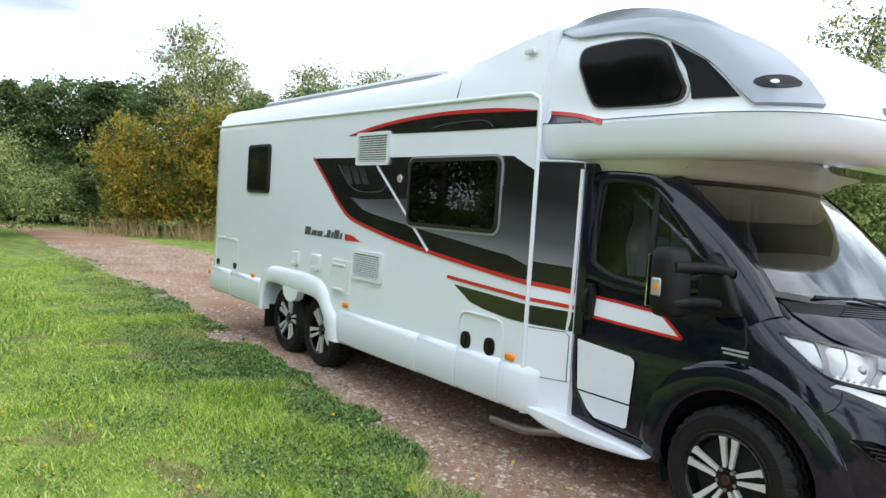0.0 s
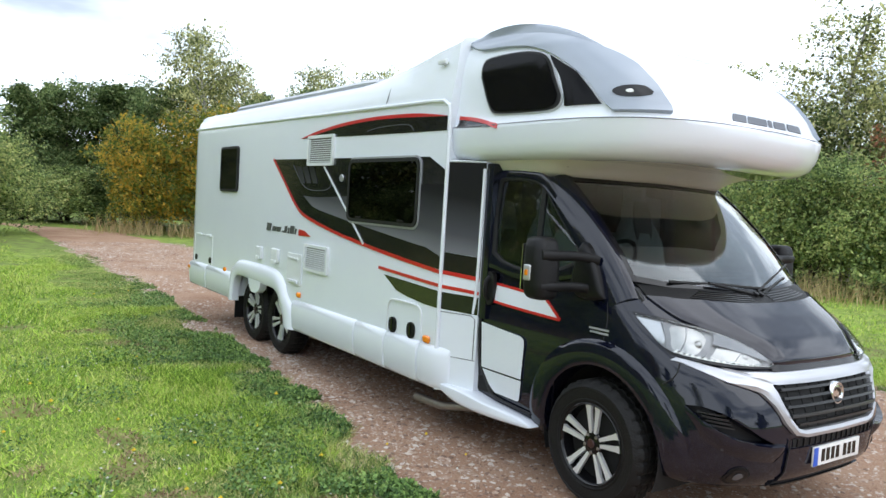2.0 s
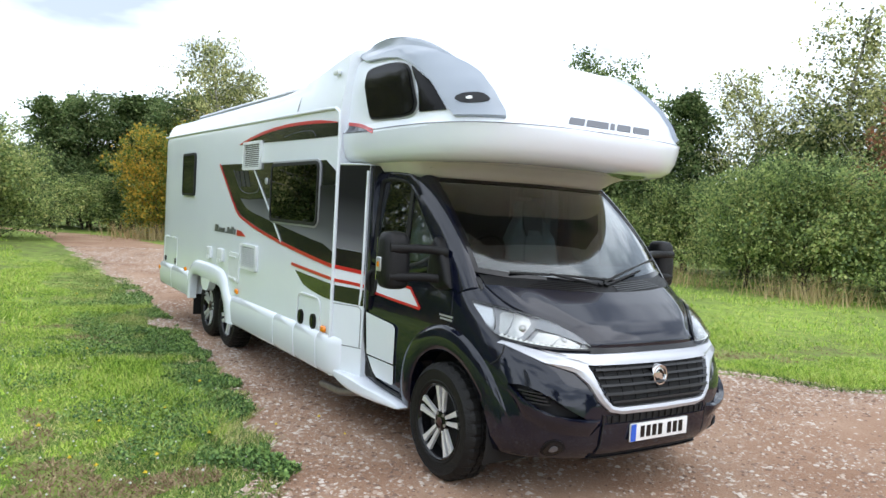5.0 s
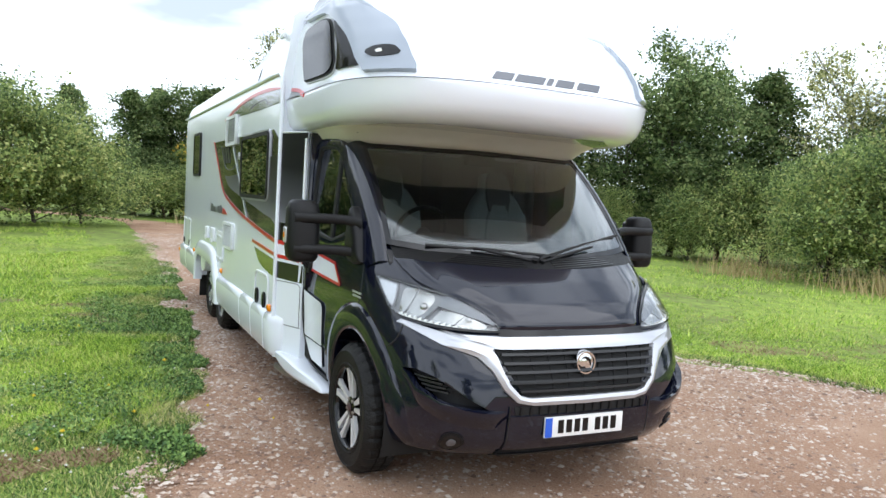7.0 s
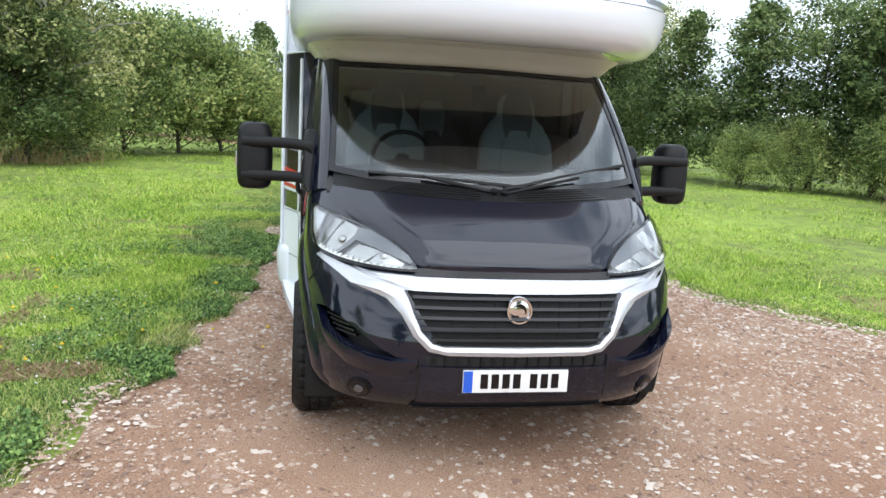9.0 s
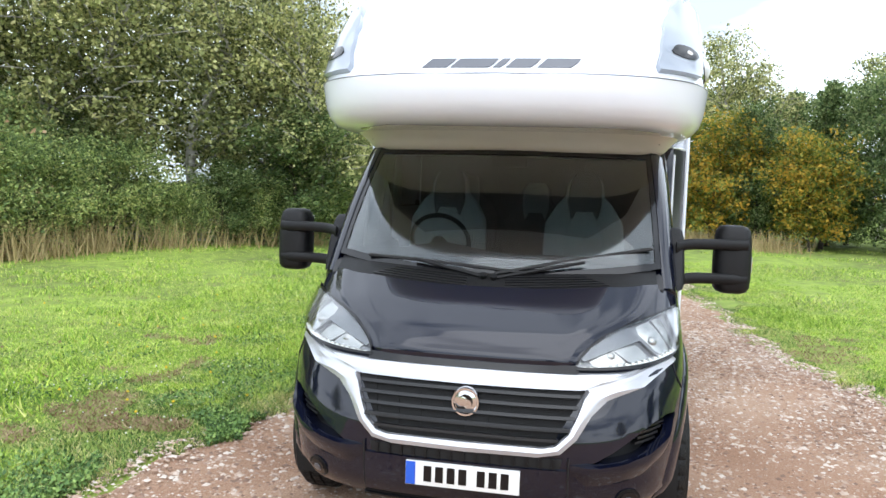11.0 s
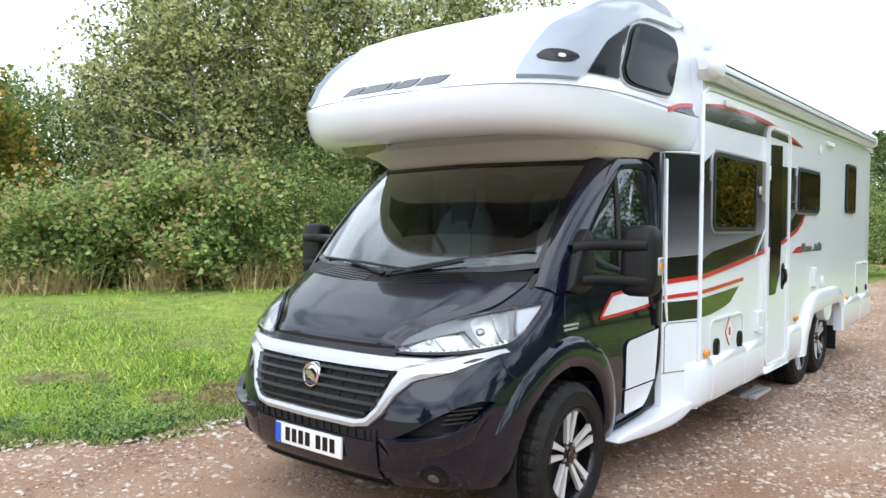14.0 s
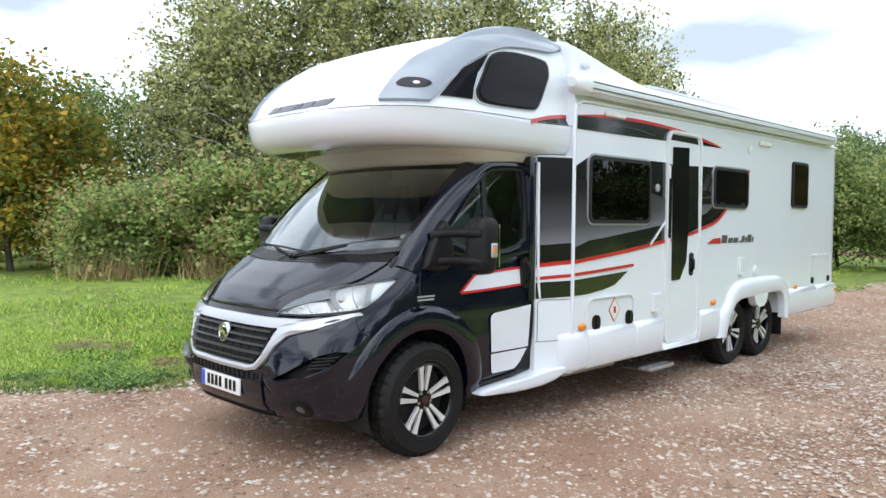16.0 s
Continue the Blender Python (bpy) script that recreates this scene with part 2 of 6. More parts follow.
def cut(ob, cutters):
    """Take closed bmeshes away from a mesh object."""
    for bm in cutters:
        bmesh.ops.recalc_face_normals(bm, faces=bm.faces)
        me = bpy.data.meshes.new("tool")
        bm.to_mesh(me)
        bm.free()
        tool = new("tool", me)
        md = ob.modifiers.new("cut", "BOOLEAN")
        md.operation, md.object, md.solver = "DIFFERENCE", tool, "EXACT"
        dg = bpy.context.evaluated_depsgraph_get()
        res = bpy.data.meshes.new_from_object(ob.evaluated_get(dg))
        ob.modifiers.clear()
        old = ob.data
        ob.data = res
        bpy.data.meshes.remove(old)
        bpy.data.objects.remove(tool)
        bpy.data.meshes.remove(me)
    finish(ob.data, 35)


def thing(name, label, category, at=(0, 0, 0), group="", kind=""):
    e = new(name)
    e.location = at
    return tagged(e, label, category, group, kind)


# ---- motorhome: body forms. x forward from the front axle, y to its left, z up from the ground ----
CAB_Z = [0.27, 0.33, 0.42, 0.60, 0.74, 0.90, 1.00, 1.10, 1.20, 1.30, 1.36, 1.41]
CAB_X = [0.70, 0.86, 0.925, 0.945, 0.925, 0.865, 0.81, 0.71, 0.57, 0.41, 0.30, 0.20]
CAB_W = [0.86, 0.95, 0.985, 1.005, 1.02, 1.025, 1.02, 1.01, 1.0, 0.985, 0.97, 0.955]
CAB_N = [3.0, 3.3, 3.4, 3.4, 3.3, 3.2, 3.0, 2.8, 2.6, 2.6, 2.6, 2.6]
CAB_S = [-0.1, 0.0, 0.0, 0.0, 0.0, 0.0, 0.0, 0.0, -0.05, -0.1, -0.12, -0.14]
ALC_Z = [2.13, 2.145, 2.18, 2.235, 2.29, 2.345, 2.366, 2.374, 2.43, 2.52, 2.64, 2.76, 2.87, 2.95, 3.01, 3.05, 3.075]
ALC_X = [0.20, 0.29, 0.355, 0.392, 0.41, 0.418, 0.412, 0.395, 0.335, 0.285, 0.20, 0.06, -0.12, -0.34, -0.60, -0.85, -1.15]
ALC_W = [1.03, 1.08, 1.112, 1.13, 1.137, 1.145, 1.143, 1.128, 1.112, 1.10, 1.09, 1.08, 1.06, 1.03, 0.98, 0.90, 0.70]
ALC_N = [3.0, 3.0, 3.0, 3.0, 3.0, 3.0, 3.1, 3.2, 3.3, 3.3, 3.0, 2.7, 2.6, 2.5, 2.4, 2.3, 2.2]
ALC_S = [-0.7] * 13 + [-0.8, -0.95, -1.1, -1.3]


def level(tab, z):
    return [float(np.interp(z, tab[0], c)) for c in tab[1:]]


CAB = (CAB_Z, CAB_X, CAB_W, CAB_N, CAB_S)
ALC = (ALC_Z, ALC_X, ALC_W, ALC_N, ALC_S)


def side_y(tab, x, z):
    x0, w, n, s = level(tab, z)
    if x <= s:
        return w
    return w * max(1 - min((x - s) / (x0 - s), 1) ** n, 0) ** (1 / n)


def nose_x(tab, y, z):
    x0, w, n, s = level(tab, z)
    return s + (x0 - s) * max(1 - min(abs(y) / w, 1) ** n, 0) ** (1 / n)


def plan(tab, z, xr, k=22):
    x0, w, n, s = level(tab, z)
    half = [(xr + (s - xr) * i / 4, w) for i in range(4)]
    for i in range(k + 1):
        a = math.pi / 2 * i / k
        half.append((s + (x0 - s) * math.sin(a) ** (2 / n), w * max(math.cos(a), 0) ** (2 / n)))
    return [(x, y, z) for x, y in half] + [(x, -y, z) for x, y in half[-2::-1]]


def wall_y(x, z):
    """The outer skin of the side: living body, slanting front panel, cab."""
    if x <= -1.5:
        return 1.172
    if x <= -1.175:
        return 1.172 - 0.132 * (x + 1.5) / 0.325
    if z > 1.41:
        return 0.955 - (z - 1.41) * 0.06
    return side_y(CAB, x, z)


van = thing("motorhome", "white motorhome with blue-black cab and graphite decals on gravel", "motorhome")

# cab shell with its wheel openings
bm = bmesh.new()
zs = [0.27, 0.29, 0.33, 0.37, 0.42, 0.48, 0.54, 0.60, 0.67, 0.74, 0.80, 0.86, 0.92, 0.97, 1.02, 1.07, 1.12, 1.17, 1.22, 1.27, 1.32, 1.36, 1.39, 1.41]
rings(bm, [plan(CAB, z, -1.185) for z in zs])
cab_body = part("cab_body", bm, NAVY, van, "blue-black metallic cab bodywork")
tools = []
for s in (1, -1):
    t = bmesh.new()
    rings(t, [[(0.465 * math.cos(a), y, 0.405 + 0.465 * math.sin(a)) for a in (2 * math.pi * k / 40 for k in range(40))] for y in (0.62 * s, 1.3 * s)])
    tools.append(t)
t = bmesh.new()
box(t, (-1.3, -0.88, 0.62), (0.02, 0.88, 1.6))
tools.append(t)
INTAKE = [(0.565, 0.590), (0.66, 0.597), (0.75, 0.612), (0.84, 0.652), (0.91, 0.712), (0.945, 0.772), (0.90, 0.778), (0.83, 0.752), (0.75, 0.700), (0.66, 0.640)]
for s in (1, -1):
    t = bmesh.new()
    prism(t, [(1.2, y * s, z) for y, z in INTAKE], (0.74, 0, 0))
    tools.append(t)
cut(cab_body, tools)

# living body
BODY_TOP = 2.86


def section(x, zb, zt, w=1.17, inset=0.0):
    w -= inset
    half = [(w, zb), (w, 1.5), (w, 2.56), (w - 0.006, 2.62), (w - 0.03, 2.74), (w - 0.06, zt - 0.06), (w - 0.10, zt - 0.025), (w - 0.17, zt - 0.006), (w - 0.35, zt), (0.3, zt + 0.012)]
    return [(x, y, z) for y, z in half] + [(x, -y, z) for y, z in half[::-1]]


bm = bmesh.new()
rings(bm, [section(x, zb, zt, inset=i) for x, zb, zt, i in (
    (-7.78, 0.62, 2.70, 0.09), (-7.765, 0.56, 2.76, 0.035), (-7.73, 0.52, 2.82, 0.008), (-7.64, 0.5, 2.86, 0), (-7.3, 0.5, 2.865, 0), (-6.9, 0.5, BODY_TOP, 0),
    (-5.95, 0.5, BODY_TOP, 0), (-5.94, 0.84, BODY_TOP, 0), (-4.36, 0.84, BODY_TOP, 0), (-4.35, 0.5, BODY_TOP, 0), (-3.05, 0.5, BODY_TOP, 0), (-2.75, 0.5, 2.875, 0), (-2.45, 0.5, 2.915, 0), (-2.1, 0.5, 2.972, 0), (-1.8, 0.5, 3.03, 0), (-1.5, 0.5, 3.075, 0))])
body = part("body_shell", bm, WHITE, van, "smooth white fibreglass living body with raised roof")
t = bmesh.new()
box(t, (-2.6, -1.05, 0.9), (-1.4, 1.05, 2.45))
tools = [t]
for x0, x1, z0, z1, s in ((-3.0, -1.88, 1.63, 2.12, -1), (-2.64, -1.72, 1.63, 2.12, 1)):
    t = bmesh.new()
    box(t, (x0, min(1.0 * s, 1.3 * s), z0), (x1, max(1.0 * s, 1.3 * s), z1))
    tools.append(t)
cut(body, tools)

# alcove over the cab
bm = bmesh.new()
rings(bm, [plan(ALC, z, -1.505, 26) for z in ALC_Z])
alcove = part("alcove", bm, WHITE, van, "white rounded over-cab alcove", smooth=60)

# neck between the windscreen and the alcove
bm = bmesh.new()
NECK = ([2.03, 2.06, 2.10, 2.142], [-0.44, -0.40, -0.30, -0.08], [0.92, 0.955, 0.99, 1.03], [3, 3, 3, 3], [-0.8] * 4)
rings(bm, [plan(NECK, z, -1.3) for z in NECK[0]])
part("alcove_neck", bm, CREAM, van, "cream moulding between windscreen and alcove")

# slanting panels between the cab and the living body
for s in (1, -1):
    bm = bmesh.new()
    prism(bm, [(x, wall_y(x, z) * s, z) for x, z in ((-1.5, 0.38), (-1.5, 2.12), (-1.18, 2.12), (-1.18, 1.0), (-1.18, 0.42))], (0, 0.05 * s, 0))
    part("front_side_panel", bm, WHITE, van)
    bm = bmesh.new()
    pts = [(-1.47, 0.445), (-1.3, 0.44), (-1.15, 0.425), (-1.0, 0.40), (-0.82, 0.385), (-0.65, 0.368), (-0.56, 0.348), (-0.54, 0.332), (-0.62, 0.312), (-0.9, 0.302), (-1.15, 0.315), (-1.32, 0.345), (-1.47, 0.40)]
    loops = []
    for d, k in ((0.16, 0.0), (0.03, 0.0), (0.014, 0.004), (0.004, 0.013), (0.0, 0.024)):
        row = []
        for x, z in spline(pts, 44):
            f = max(0.0, min(1.0, (-0.5 - x) / 0.95))
            f = f * f * (3 - 2 * f)
            mid = 0.335 + 0.09 * f
            row.append((x, (1.045 + 0.118 * f - d) * s, z + (mid - z) * k / 0.05))
        loops.append(row)
    rings(bm, loops)
    part("side_sill", bm, WHITE, van, "white moulded sill step")


# ---- motorhome: parts ----
def both(fn):
    for s in (1, -1):
        fn(s)


def skin_patch(name, low, high, tab, off, material, s=1, parent=None, n=20, m=6, label="", front=False, thick=0.012, lift=None):
    """A curved sheet on the cab or alcove between two curves, given as (x, z), or as (y, z) for the front."""
    lo, hi = resample(low, n), resample(high, n)
    net = [[(a0 + (a1 - a0) * j / m, b0 + (b1 - b0) * j / m) for (a0, b0), (a1, b1) in zip(lo, hi)] for j in range(m + 1)]
    return net_patch(name, net, tab, off, material, s, parent, label, front, thick, lift)


def net_patch(name, net, tab, off, material, s=1, parent=None, label="", front=True, thick=0.012, lift=None):
    """A curved sheet over rows of (x, z) points, or of (y, z) points for the front."""
    m, n = len(net) - 1, len(net[0])
    grid = []
    for j in range(m + 1):
        f = j / m
        row = []
        for i, (a, z) in enumerate(net[j]):
            o = off + (lift(i / (n - 1), f) if lift else 0)
            if front:
                y, x = a, nose_x(tab, a, z)
                g = Vector((1, (nose_x(tab, y - 0.01, z) - nose_x(tab, y + 0.01, z)) / 0.02, (nose_x(tab, y, z - 0.01) - nose_x(tab, y, z + 0.01)) / 0.02))
                g = Vector((1, max(-3, min(3, g.y)), max(-3, min(3, g.z)))).normalized()
            else:
                x, y = a, side_y(tab, a, z)
                g = Vector(((side_y(tab, x - 0.01, z) - side_y(tab, x + 0.01, z)) / 0.02, 1, (side_y(tab, x, z - 0.01) - side_y(tab, x, z + 0.01)) / 0.02))
                g = Vector((max(-3, min(3, g.x)), 1, max(-3, min(3, g.z)))).normalized()
            p = Vector((x, y, z)) + g * o
            q = p - g * thick
            row.append((Vector((p.x, p.y * s, p.z)), Vector((q.x, q.y * s, q.z))))
        grid.append(row)
    bm = bmesh.new()
    A = [[bm.verts.new(p) for p, _ in r] for r in grid]
    B = [[bm.verts.new(q) for _, q in r] for r in grid]
    for j in range(m):
        for i in range(n - 1):
            bm.faces.new((A[j][i], A[j][i + 1], A[j + 1][i + 1], A[j + 1][i]))
            bm.faces.new((B[j][i], B[j + 1][i], B[j + 1][i + 1], B[j][i + 1]))
    for j in range(m):
        bm.faces.new((A[j][0], A[j + 1][0], B[j + 1][0], B[j][0]))
        bm.faces.new((A[j][-1], B[j][-1], B[j + 1][-1], A[j + 1][-1]))
    for i in range(n - 1):
        bm.faces.new((A[0][i], B[0][i], B[0][i + 1], A[0][i + 1]))
        bm.faces.new((A[-1][i], A[-1][i + 1], B[-1][i + 1], B[-1][i]))
    bmesh.ops.remove_doubles(bm, verts=bm.verts, dist=1e-5)
    return part(name, bm, material, parent or van, label, smooth=50)


def decal(name, pts, material, s, off=0.004, label="", parent=None, th=0.003):
    bm = bmesh.new()
    prism(bm, [(x, (wall_y(x, z) + off) * s, z) for x, z in pts], (0, th * s, 0))
    return part(name, bm, material, parent or van, label, smooth=0)


def stripe(name, pts, width, material, s, off=0.006, n=24, label="", taper=False):
    c = spline(pts, n)
    up, dn = [], []
    for i, (x, z) in enumerate(c):
        a, b = c[max(i - 1, 0)], c[min(i + 1, n - 1)]
        d = Vector((b[0] - a[0], b[1] - a[1])).normalized()
        w = width / 2 * (min(1, 0.15 + 5 * min(i, n - 1 - i) / n) if taper else 1)
        up.append((x - d.y * w, z + d.x * w))
        dn.append((x + d.y * w, z - d.x * w))
    bm = bmesh.new()
    L = [[(x, (wall_y(x, z) + off) * s, z) for x, z in line] for line in (dn, up)]
    v = [[bm.verts.new(p) for p in l] for l in L]
    w = [[bm.verts.new((p[0], p[1] - 0.003 * s, p[2])) for p in l] for l in L]
    for i in range(n - 1):
        bm.faces.new((v[0][i], v[0][i + 1], v[1][i + 1], v[1][i]))
        bm.faces.new((w[0][i], w[1][i], w[1][i + 1], w[0][i + 1]))
        bm.faces.new((v[0][i], w[0][i], w[0][i + 1], v[0][i + 1]))
        bm.faces.new((v[1][i], v[1][i + 1], w[1][i + 1], w[1][i]))
    return part(name, bm, material, van, label, smooth=0)


def ring_y(bm, outer, inner, y0, y1, s):
    """A frame between two (x, z) loops, from y0 out to y1."""
    k = len(outer)
    L = [[bm.verts.new((x, y * s, z)) for x, z in lp] for lp, y in ((outer, y0), (outer, y1), (inner, y1), (inner, y0))]
    for a, b in zip(L, L[1:] + L[:1]):
        for i in range(k):
            j = (i + 1) % k
            bm.faces.new((a[i], a[j], b[j], b[i]))


def plate_y(bm, loop, y0, y1, s):
    prism(bm, [(x, y1 * s, z) for x, z in loop], (0, (y1 - y0) * s, 0))


# --- wheels ---
def wheel(x, s, turn):
    w = new("wheel")
    w.parent = van
    c = (x, 1.045 * s, 0.390)
    tagged(w, "black-walled tyre on five-twin-spoke machined alloy wheel")
    R = 0.368
    K = 1.06
    prof = [(r * K, y) for r, y in [(0.226, -0.02), (0.233, 0.0), (0.246, 0.004), (0.250, 0.010), (0.256, 0.010), (0.260, 0.006), (0.28, 0.012), (0.318, 0.010), (0.322, 0.015), (0.328, 0.013), (0.332, 0.006), (0.348, -0.008), (0.36, -0.022), (R, -0.035), (R, -0.075), (R - 0.01, -0.078), (R - 0.01, -0.086), (R, -0.089), (R, -0.13), (R - 0.01, -0.133), (R - 0.01, -0.141), (R, -0.144), (R, -0.18), (0.355, -0.20), (0.30, -0.215), (0.228, -0.20)]]

    def tread(r, y, k):
        if r >= 0.355 * K and (k % 4) == 0:
            return r - 0.011
        return r

    bm = bmesh.new()
    lathe(bm, prof, c, s, 120, tread)
    part("tyre", bm, RUBBER, w, "worn all-season tyre with grey dust", smooth=25)
    bm = bmesh.new()
    lathe(bm, [(0.242, -0.001), (0.250, 0.004), (0.245, 0.007), (0.236, 0.0), (0.231, -0.02), (0.226, -0.09), (0.228, -0.18)], c, s, 64)
    part("rim", bm, BLACKG, w, "gloss black rim barrel")
    bm = bmesh.new()
    lathe(bm, [(0.0, -0.075), (0.12, -0.075), (0.226, -0.085)], c, s, 32)
    part("brake_disc", bm, DARK, w)
    for k in range(5):
        a0 = turn + 2 * math.pi * k / 5
        for d in (-1, 1):
            bm = bmesh.new()
            pts = []
            for r, hw, o in ((0.046, 0.010, 0.015), (0.11, 0.0125, 0.024), (0.20, 0.0165, 0.036), (0.236, 0.024, 0.040)):
                pts.append((r, o * d, hw))
            out, inn = [], []
            for r, o, hw in pts:
                for sg, lst in ((1, out), (-1, inn)):
                    lst.append((r, o + sg * hw))
            lp = out + inn[::-1]
            P = []
            for r, q in lp:
                f = (r - 0.045) / 0.17
                P.append((c[0] + r * math.cos(a0) - q * math.sin(a0), c[1] + s * (-0.022 + 0.018 * f), c[2] + r * math.sin(a0) + q * math.cos(a0)))
            prism(bm, P, (0, 0.022 * s, 0))
            part("spoke", bm, ALLOY, w, smooth=0)
        bm = bmesh.new()
        lathe(bm, [(0.0, 0.004), (0.010, 0.004), (0.012, -0.012), (0.02, -0.014)], (c[0] + 0.056 * math.cos(a0 + 0.63), c[1] - 0.016 * s, c[2] + 0.056 * math.sin(a0 + 0.63)), s, 10)
        part("wheel_bolt", bm, STEEL, w)
    bm = bmesh.new()
    lathe(bm, [(0.0, -0.016), (0.062, -0.018), (0.075, -0.026), (0.07, -0.05)], c, s, 30)
    part("hub", bm, BLACKG, w)
    bm = bmesh.new()
    lathe(bm, [(0.0, -0.004), (0.024, -0.005), (0.028, -0.012)], c, s, 20)
    part("hub_cap", bm, mat("hub_red", (0.05, 0.018, 0.017), 0.35) if "hub_red" not in bpy.data.materials else bpy.data.materials["hub_red"], w, "dark red round cap")


for x, t in ((0.0, 0.3), (-4.76, 0.9), (-5.57, 0.1)):
    for s in (1, -1):
        wheel(x, s, t)


# --- underside ---
bm = bmesh.new()
box(bm, (-7.6, -1.0, 0.44), (-1.0, 1.0, 0.60), 0.02)
part("chassis", bm, DARK, van, "dark chassis underside")
for x in (-4.76, -5.57, 0.0):
    bm = bmesh.new()
    tube(bm, [(x, -0.9, 0.36), (x, 0.9, 0.36)], 0.05, 10)
    part("axle", bm, DARK, van)
bm = bmesh.new()
tube(bm, [(-1.95, -1.02, 0.20), (-1.6, -1.0, 0.205), (-1.35, -0.9, 0.25), (-0.9, -0.6, 0.35)], 0.033, 14)
part("exhaust_pipe", bm, STEEL, van, "dull grey exhaust tailpipe")
for s in (1, -1):
    bm = bmesh.new()
    rings(bm, [[(0.468 * math.cos(a), y * s, 0.405 + 0.468 * math.sin(a)) for a in (math.pi * k / 24 for k in range(-3, 28))] for y in (0.60, 0.99)], cap=False, closed=False)
    part("wheel_liner", bm, DARK, van)
    bm = bmesh.new()
    box(bm, (-0.46, 0.58 * s - 0.02, 0.3), (0.46, 0.58 * s + 0.02, 0.9))
    part("inner_wing", bm, DARK, van)
    bm = bmesh.new()
    box(bm, (-6.02, min(0.86 * s, 1.13 * s), 0.22), (-6.0, max(0.86 * s, 1.13 * s), 0.52), 0.004)
    part("mud_flap", bm, BLACKP, van)
    bm = bmesh.new()
    box(bm, (-5.95, min(0.7 * s, 0.74 * s), 0.4), (-4.35, max(0.7 * s, 0.74 * s), 0.9))
    part("wheel_box", bm, DARK, van)
bm = bmesh.new()
box(bm, (-2.3, 0.7, 0.33), (-1.5, 1.08, 0.46), 0.02)
part("side_locker_tray", bm, STEEL, van)
step = new("entry_step")
step.parent = van
step["label"] = "folding aluminium entry step"
for y in (1.08, 1.15):
    bm = bmesh.new()
    box(bm, (-3.14, y, 0.235), (-2.70, y + 0.06, 0.262), 0.006)
    part("tread", bm, TRIMS, step)
bm = bmesh.new()
box(bm, (-3.12, 0.9, 0.22), (-2.72, 1.2, 0.236), 0.004)
part("step_tray", bm, STEEL, step)


# --- wheel arch lips on the cab ---
def flare(s):
    bm = bmesh.new()
    loops = []
    for k in range(37):
        a = radians(-14 + 208 * k / 36)
        ca, sa = math.cos(a), math.sin(a)
        row = []
        for r, o in ((0.462, -0.06), (0.461, 0.010), (0.470, 0.018), (0.52, 0.022), (0.575, 0.020), (0.615, 0.006), (0.63, -0.02)):
            rr_ = r * (1.0 + 0.02 * max(0, sa) ** 2)
            x, z = rr_ * ca, max(0.29, 0.40 + rr_ * sa)
            row.append((x, (side_y(CAB, x, z) + o) * s, z))
        loops.append(row)
    rings(bm, loops, cap=False, closed=False)
    part("arch_lip", bm, NAVY, van, "flared blue-black wheel arch")


both(flare)

# --- bonnet, lamps, grille and bumper ---
def step(v):
    v = max(0.0, min(1.0, v))
    return v * v * (3 - 2 * v)


EDGE_B = spline([(0.468, 0.990), (0.512, 1.050), (0.588, 1.106), (0.70, 1.154), (0.79, 1.200), (0.835, 1.255), (0.865, 1.318)], 27)
net = []
for j, (ye, ze) in enumerate(EDGE_B):
    zc = 0.984 + 0.281 * j / 26
    net.append([(ye * u, zc + (ze - zc) * abs(u) ** 2.4) for u in np.linspace(-1, 1, 61)])


def bulge(u, f):
    v = abs(2 * u - 1)
    rise = 0.016 * step((0.95 - 0.10 * f - v) / 0.20) * step(0.25 + f * 3)
    return rise - 0.024 * step(1 - f / 0.07) - 0.014 * step((v - 0.90) / 0.10)


net_patch("bonnet", net, CAB, 0.026, NAVY, label="blue-black bonnet with raised centre", thick=0.034, lift=bulge)
# black strip: the gap below the bonnet edge, with its shadow painted in
skin_patch("bonnet_lip", [(-0.49, 0.962), (0.49, 0.962)], [(-0.49, 0.996), (0.49, 0.996)], CAB, 0.012, BLACKG, 1, n=40, m=2, front=True, thick=0.03)


